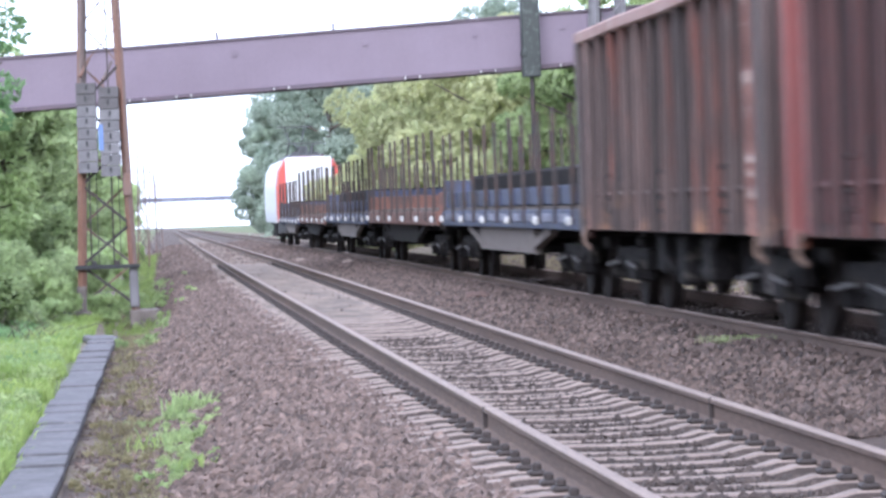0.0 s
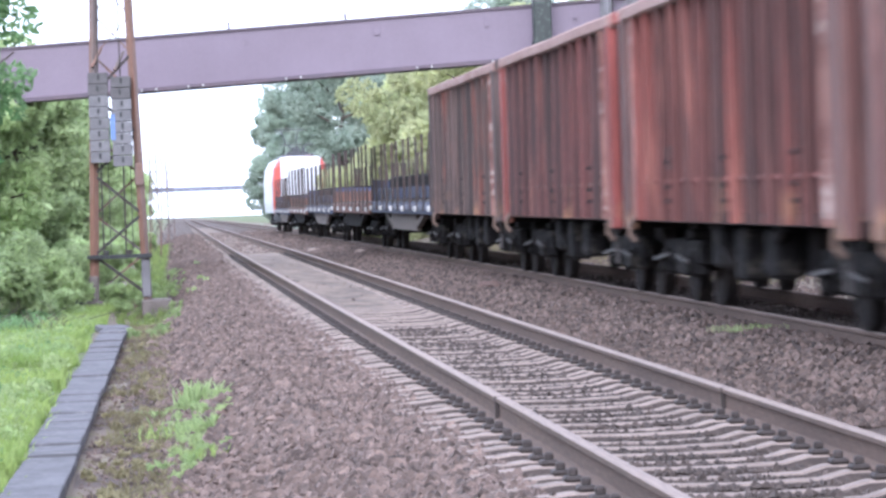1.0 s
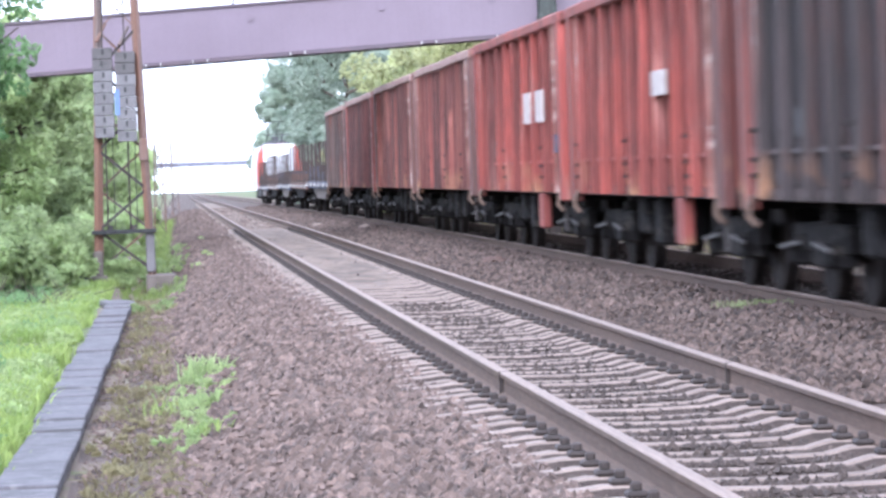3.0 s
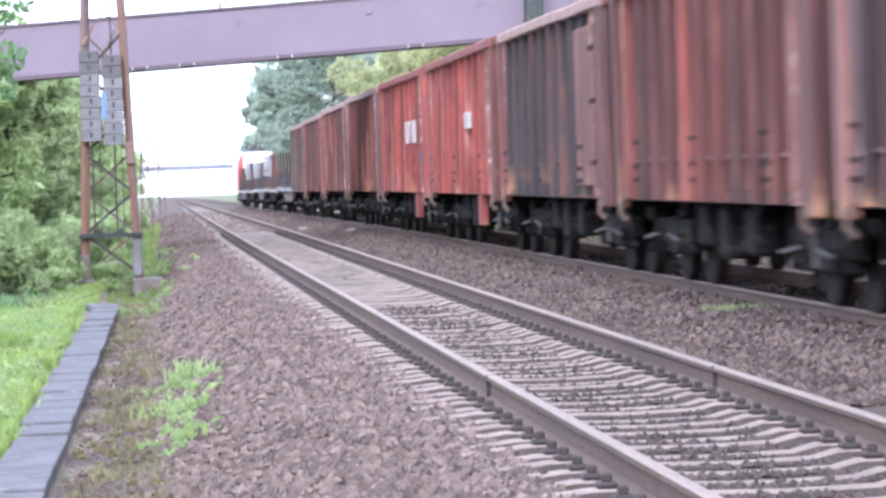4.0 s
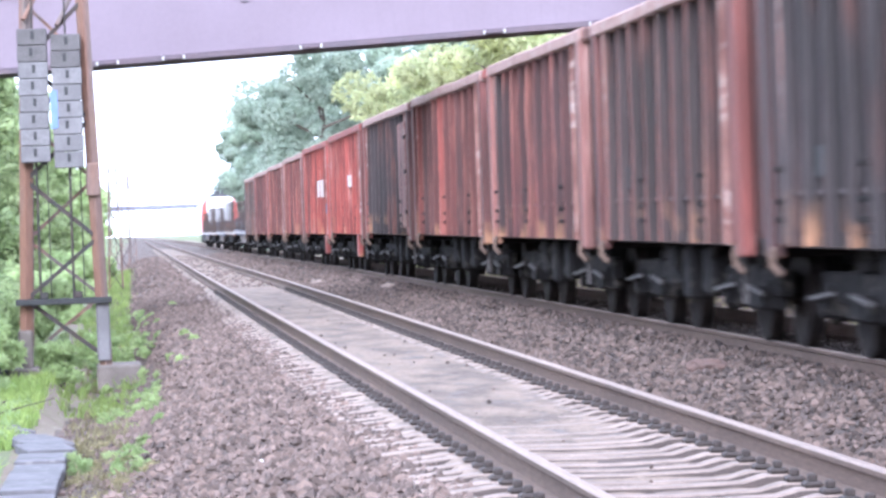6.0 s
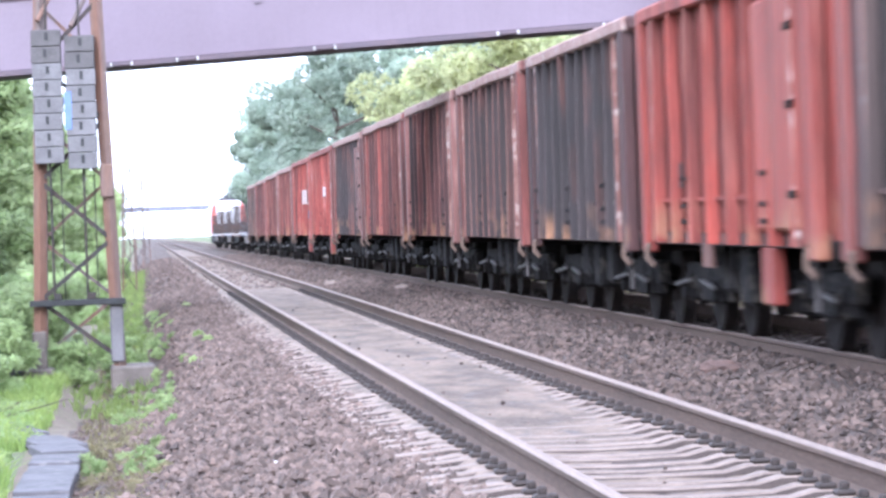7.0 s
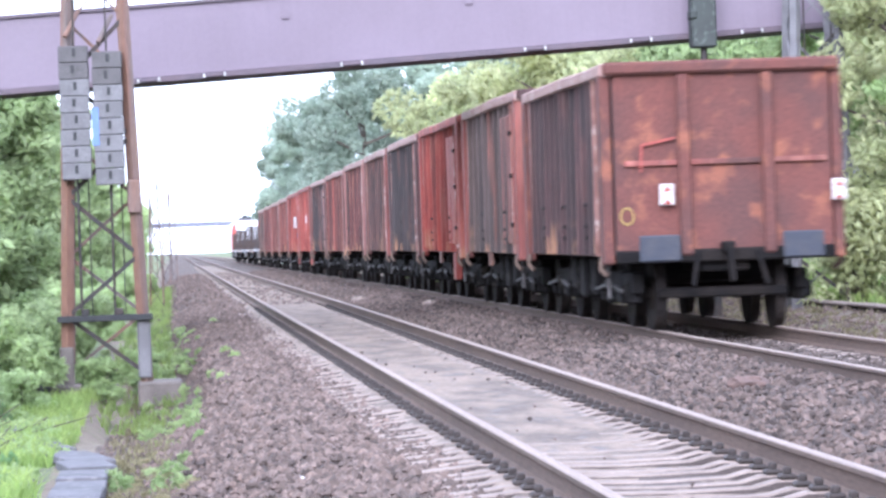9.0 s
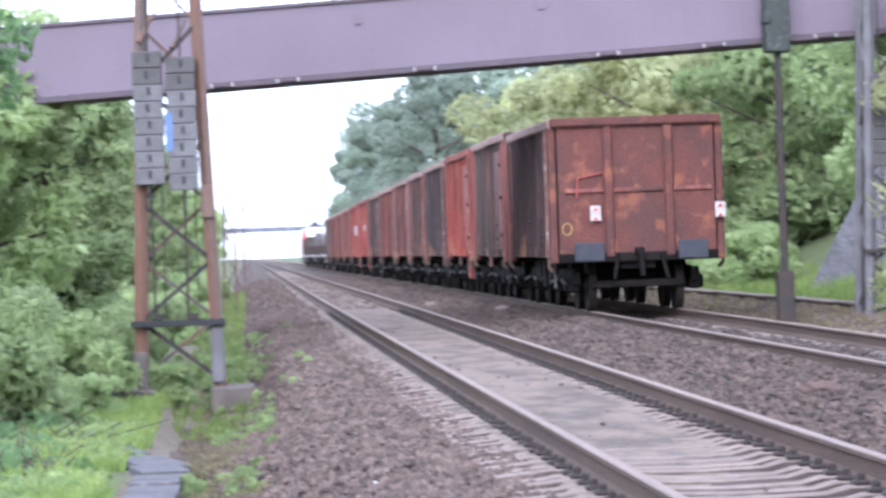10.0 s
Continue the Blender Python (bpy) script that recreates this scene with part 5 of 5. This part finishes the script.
for _ in range(1500):
    y = 21 + 46 * rng.random() ** 1.2
    x = -1.2 + (y - 20) * 0.004 - 2.4 * rng.random() ** 1.3
    if noise.noise((x * 0.9, y * 0.25, 11.0)) > -0.1:
        spots.append((x, y, 0.05 + 0.11 * rng.random()))
herbs("verge_herbs", spots, "leafy green nettles and herbs on the verge", M_WEED, 0.04)
spots = [(0.3 + 0.24 * rng.normal(), 64 + 34 * rng.random() ** 1.2, 0.03 + 0.07 * rng.random()) for _ in range(120)]
herbs("slope_weeds", spots, "pale green weeds creeping up the ballast slope", M_WEED, 0.045)
spots = [(-1.25 - 1.9 * rng.random(), 22 + 38 * rng.random(), 0.06 + 0.09 * rng.random()) for _ in range(170)]
herbs("verge_nettles", spots, "dark green nettle clumps in the verge grass", M_LEAF_D, 0.045)
spots = [(-1.9 - 2.2 * rng.random(), 54 + 13 * rng.random(), 0.1 + 0.14 * rng.random()) for _ in range(90)]
herbs("bramble_tangle", spots, "dark bramble tangle under the trees", M_LEAF_D, 0.05)


def twigs():
    r = np.random.default_rng(31)
    bm = bmesh.new()
    for _ in range(140):
        x, y = -1.5 - 2.0 * r.random(), 52 + 13 * r.random()
        z = ground_z(x, y)
        d = r.normal(size=3) * 0.3
        rod(bm, (x, y, z), (x + d[0], y + d[1], z + abs(d[2]) * 0.5 + 0.12), 0.012, 0.005, 4)
    tagged(new("dead_twigs", mesh_from("dead_twigs", bm, M_BARK)), "tangle of dead brown twigs on the verge", "twigs", kind="stuff")
    bm = bmesh.new()
    for _ in range(1100):
        y = 18 + 36 * r.random() ** 1.2
        x = -0.45 + 0.75 * r.random()
        z = ground_z(x, y)
        a = r.random() * 6.283
        h = 0.08 + 0.14 * r.random()
        rod(bm, (x, y, z), (x + math.cos(a) * h, y + math.sin(a) * h, z + 0.02 + 0.07 * r.random()), 0.004, 0.002, 3)
    tagged(new("dry_stalks", mesh_from("dry_stalks", bm, M_DRY)), "dry bleached stalks lying in the gravel", "stalks", kind="stuff")


twigs()


def weed(x, y, h, spread, n, label, m):
    r = np.random.default_rng(int(x * 100 + y * 10))
    t = thing("weed_clump", pose(x, y, ground_z(x, y) - 0.01), label, "weed", "weeds in the gravel")
    leaf = bmesh.new()
    for (w, z, o) in ((0.0, 0.0, 0.0), (0.022, 0.35, 0.12), (0.026, 0.65, 0.32), (0.0, 0.85, 0.6)):
        leaf.verts.new((-w, o * 0.5, z))
        leaf.verts.new((w, o * 0.5, z))
    leaf.verts.ensure_lookup_table()
    for k in range(3):
        leaf.faces.new((leaf.verts[2 * k], leaf.verts[2 * k + 1], leaf.verts[2 * k + 3], leaf.verts[2 * k + 2]))
    lm = mesh_from("leaf", leaf, m)
    for k in range(n):
        a = r.random() * 360
        px, py = r.normal(size=2) * spread * 0.5
        s = h * (0.6 + 0.6 * r.random())
        part("leaf", lm, None, t, at=pose(px, py, 0, -25 * r.random(), 0, a) @ Matrix.Diagonal((s * 1.3, s, s, 1)))


G = "fresh green weed growing in the gravel"
weed(0.42, 31.2, 0.27, 0.24, 110, G, M_WEED)
weed(0.34, 27.8, 0.2, 0.32, 110, G, M_WEED)
weed(0.14, 28.4, 0.17, 0.4, 90, G, M_GRASS)
weed(0.42, 24.4, 0.14, 0.3, 60, G, M_GRASS)
weed(0.02, 26.0, 0.08, 0.30, 36, "straggling yellowed weed in the gravel", M_DRY)
weed(5.88, 34.3, 0.09, 0.36, 260, "low yellow-green weed beside the far rail", M_WEED)
weed(-0.1, 45.0, 0.10, 0.35, 30, G, M_GRASS)
weed(0.25, 58.0, 0.10, 0.4, 40, G, M_GRASS)


# ---- motion ----
TRAVEL = [(-1.0, 19.0), (0.0, 44.0), (1.0, 69.0), (2.0, 93.4), (2.5, 105.6), (4.0, 137.0), (4.5, 149.0), (5.0, 163.0), (5.2, 168.0), (5.5, 174.5), (7.0, 201.7), (7.5, 210.4), (9.0, 236.6), (10.0, 253.3), (11.0, 269.6)]


def travelled(t):
    """How far the head of the first open wagon has come, by a smooth curve through TRAVEL."""
    for k in range(1, len(TRAVEL) - 2):
        if t <= TRAVEL[k + 1][0]:
            break
    (ta, a), (tb, b), (tc, c), (td, d) = TRAVEL[k - 1:k + 3]
    h = tc - tb
    m0, m1 = (c - a) / (tc - ta) * h, (d - b) / (td - tb) * h
    u = (t - tb) / h
    return (2 * u**3 - 3 * u**2 + 1) * b + (u**3 - 2 * u**2 + u) * m0 + (-2 * u**3 + 3 * u**2) * c + (u**3 - u**2) * m1


def motions():
    for ob, back in TRAIN:
        rows = []
        for k in range(41):
            y = travelled(k * 0.25) - back
            rows.append((k * 0.25, pose(7.0 + bend(y), y, dip(y) + 0.002, 0, 0, heading(y))))
        walk(ob, rows)


motions()
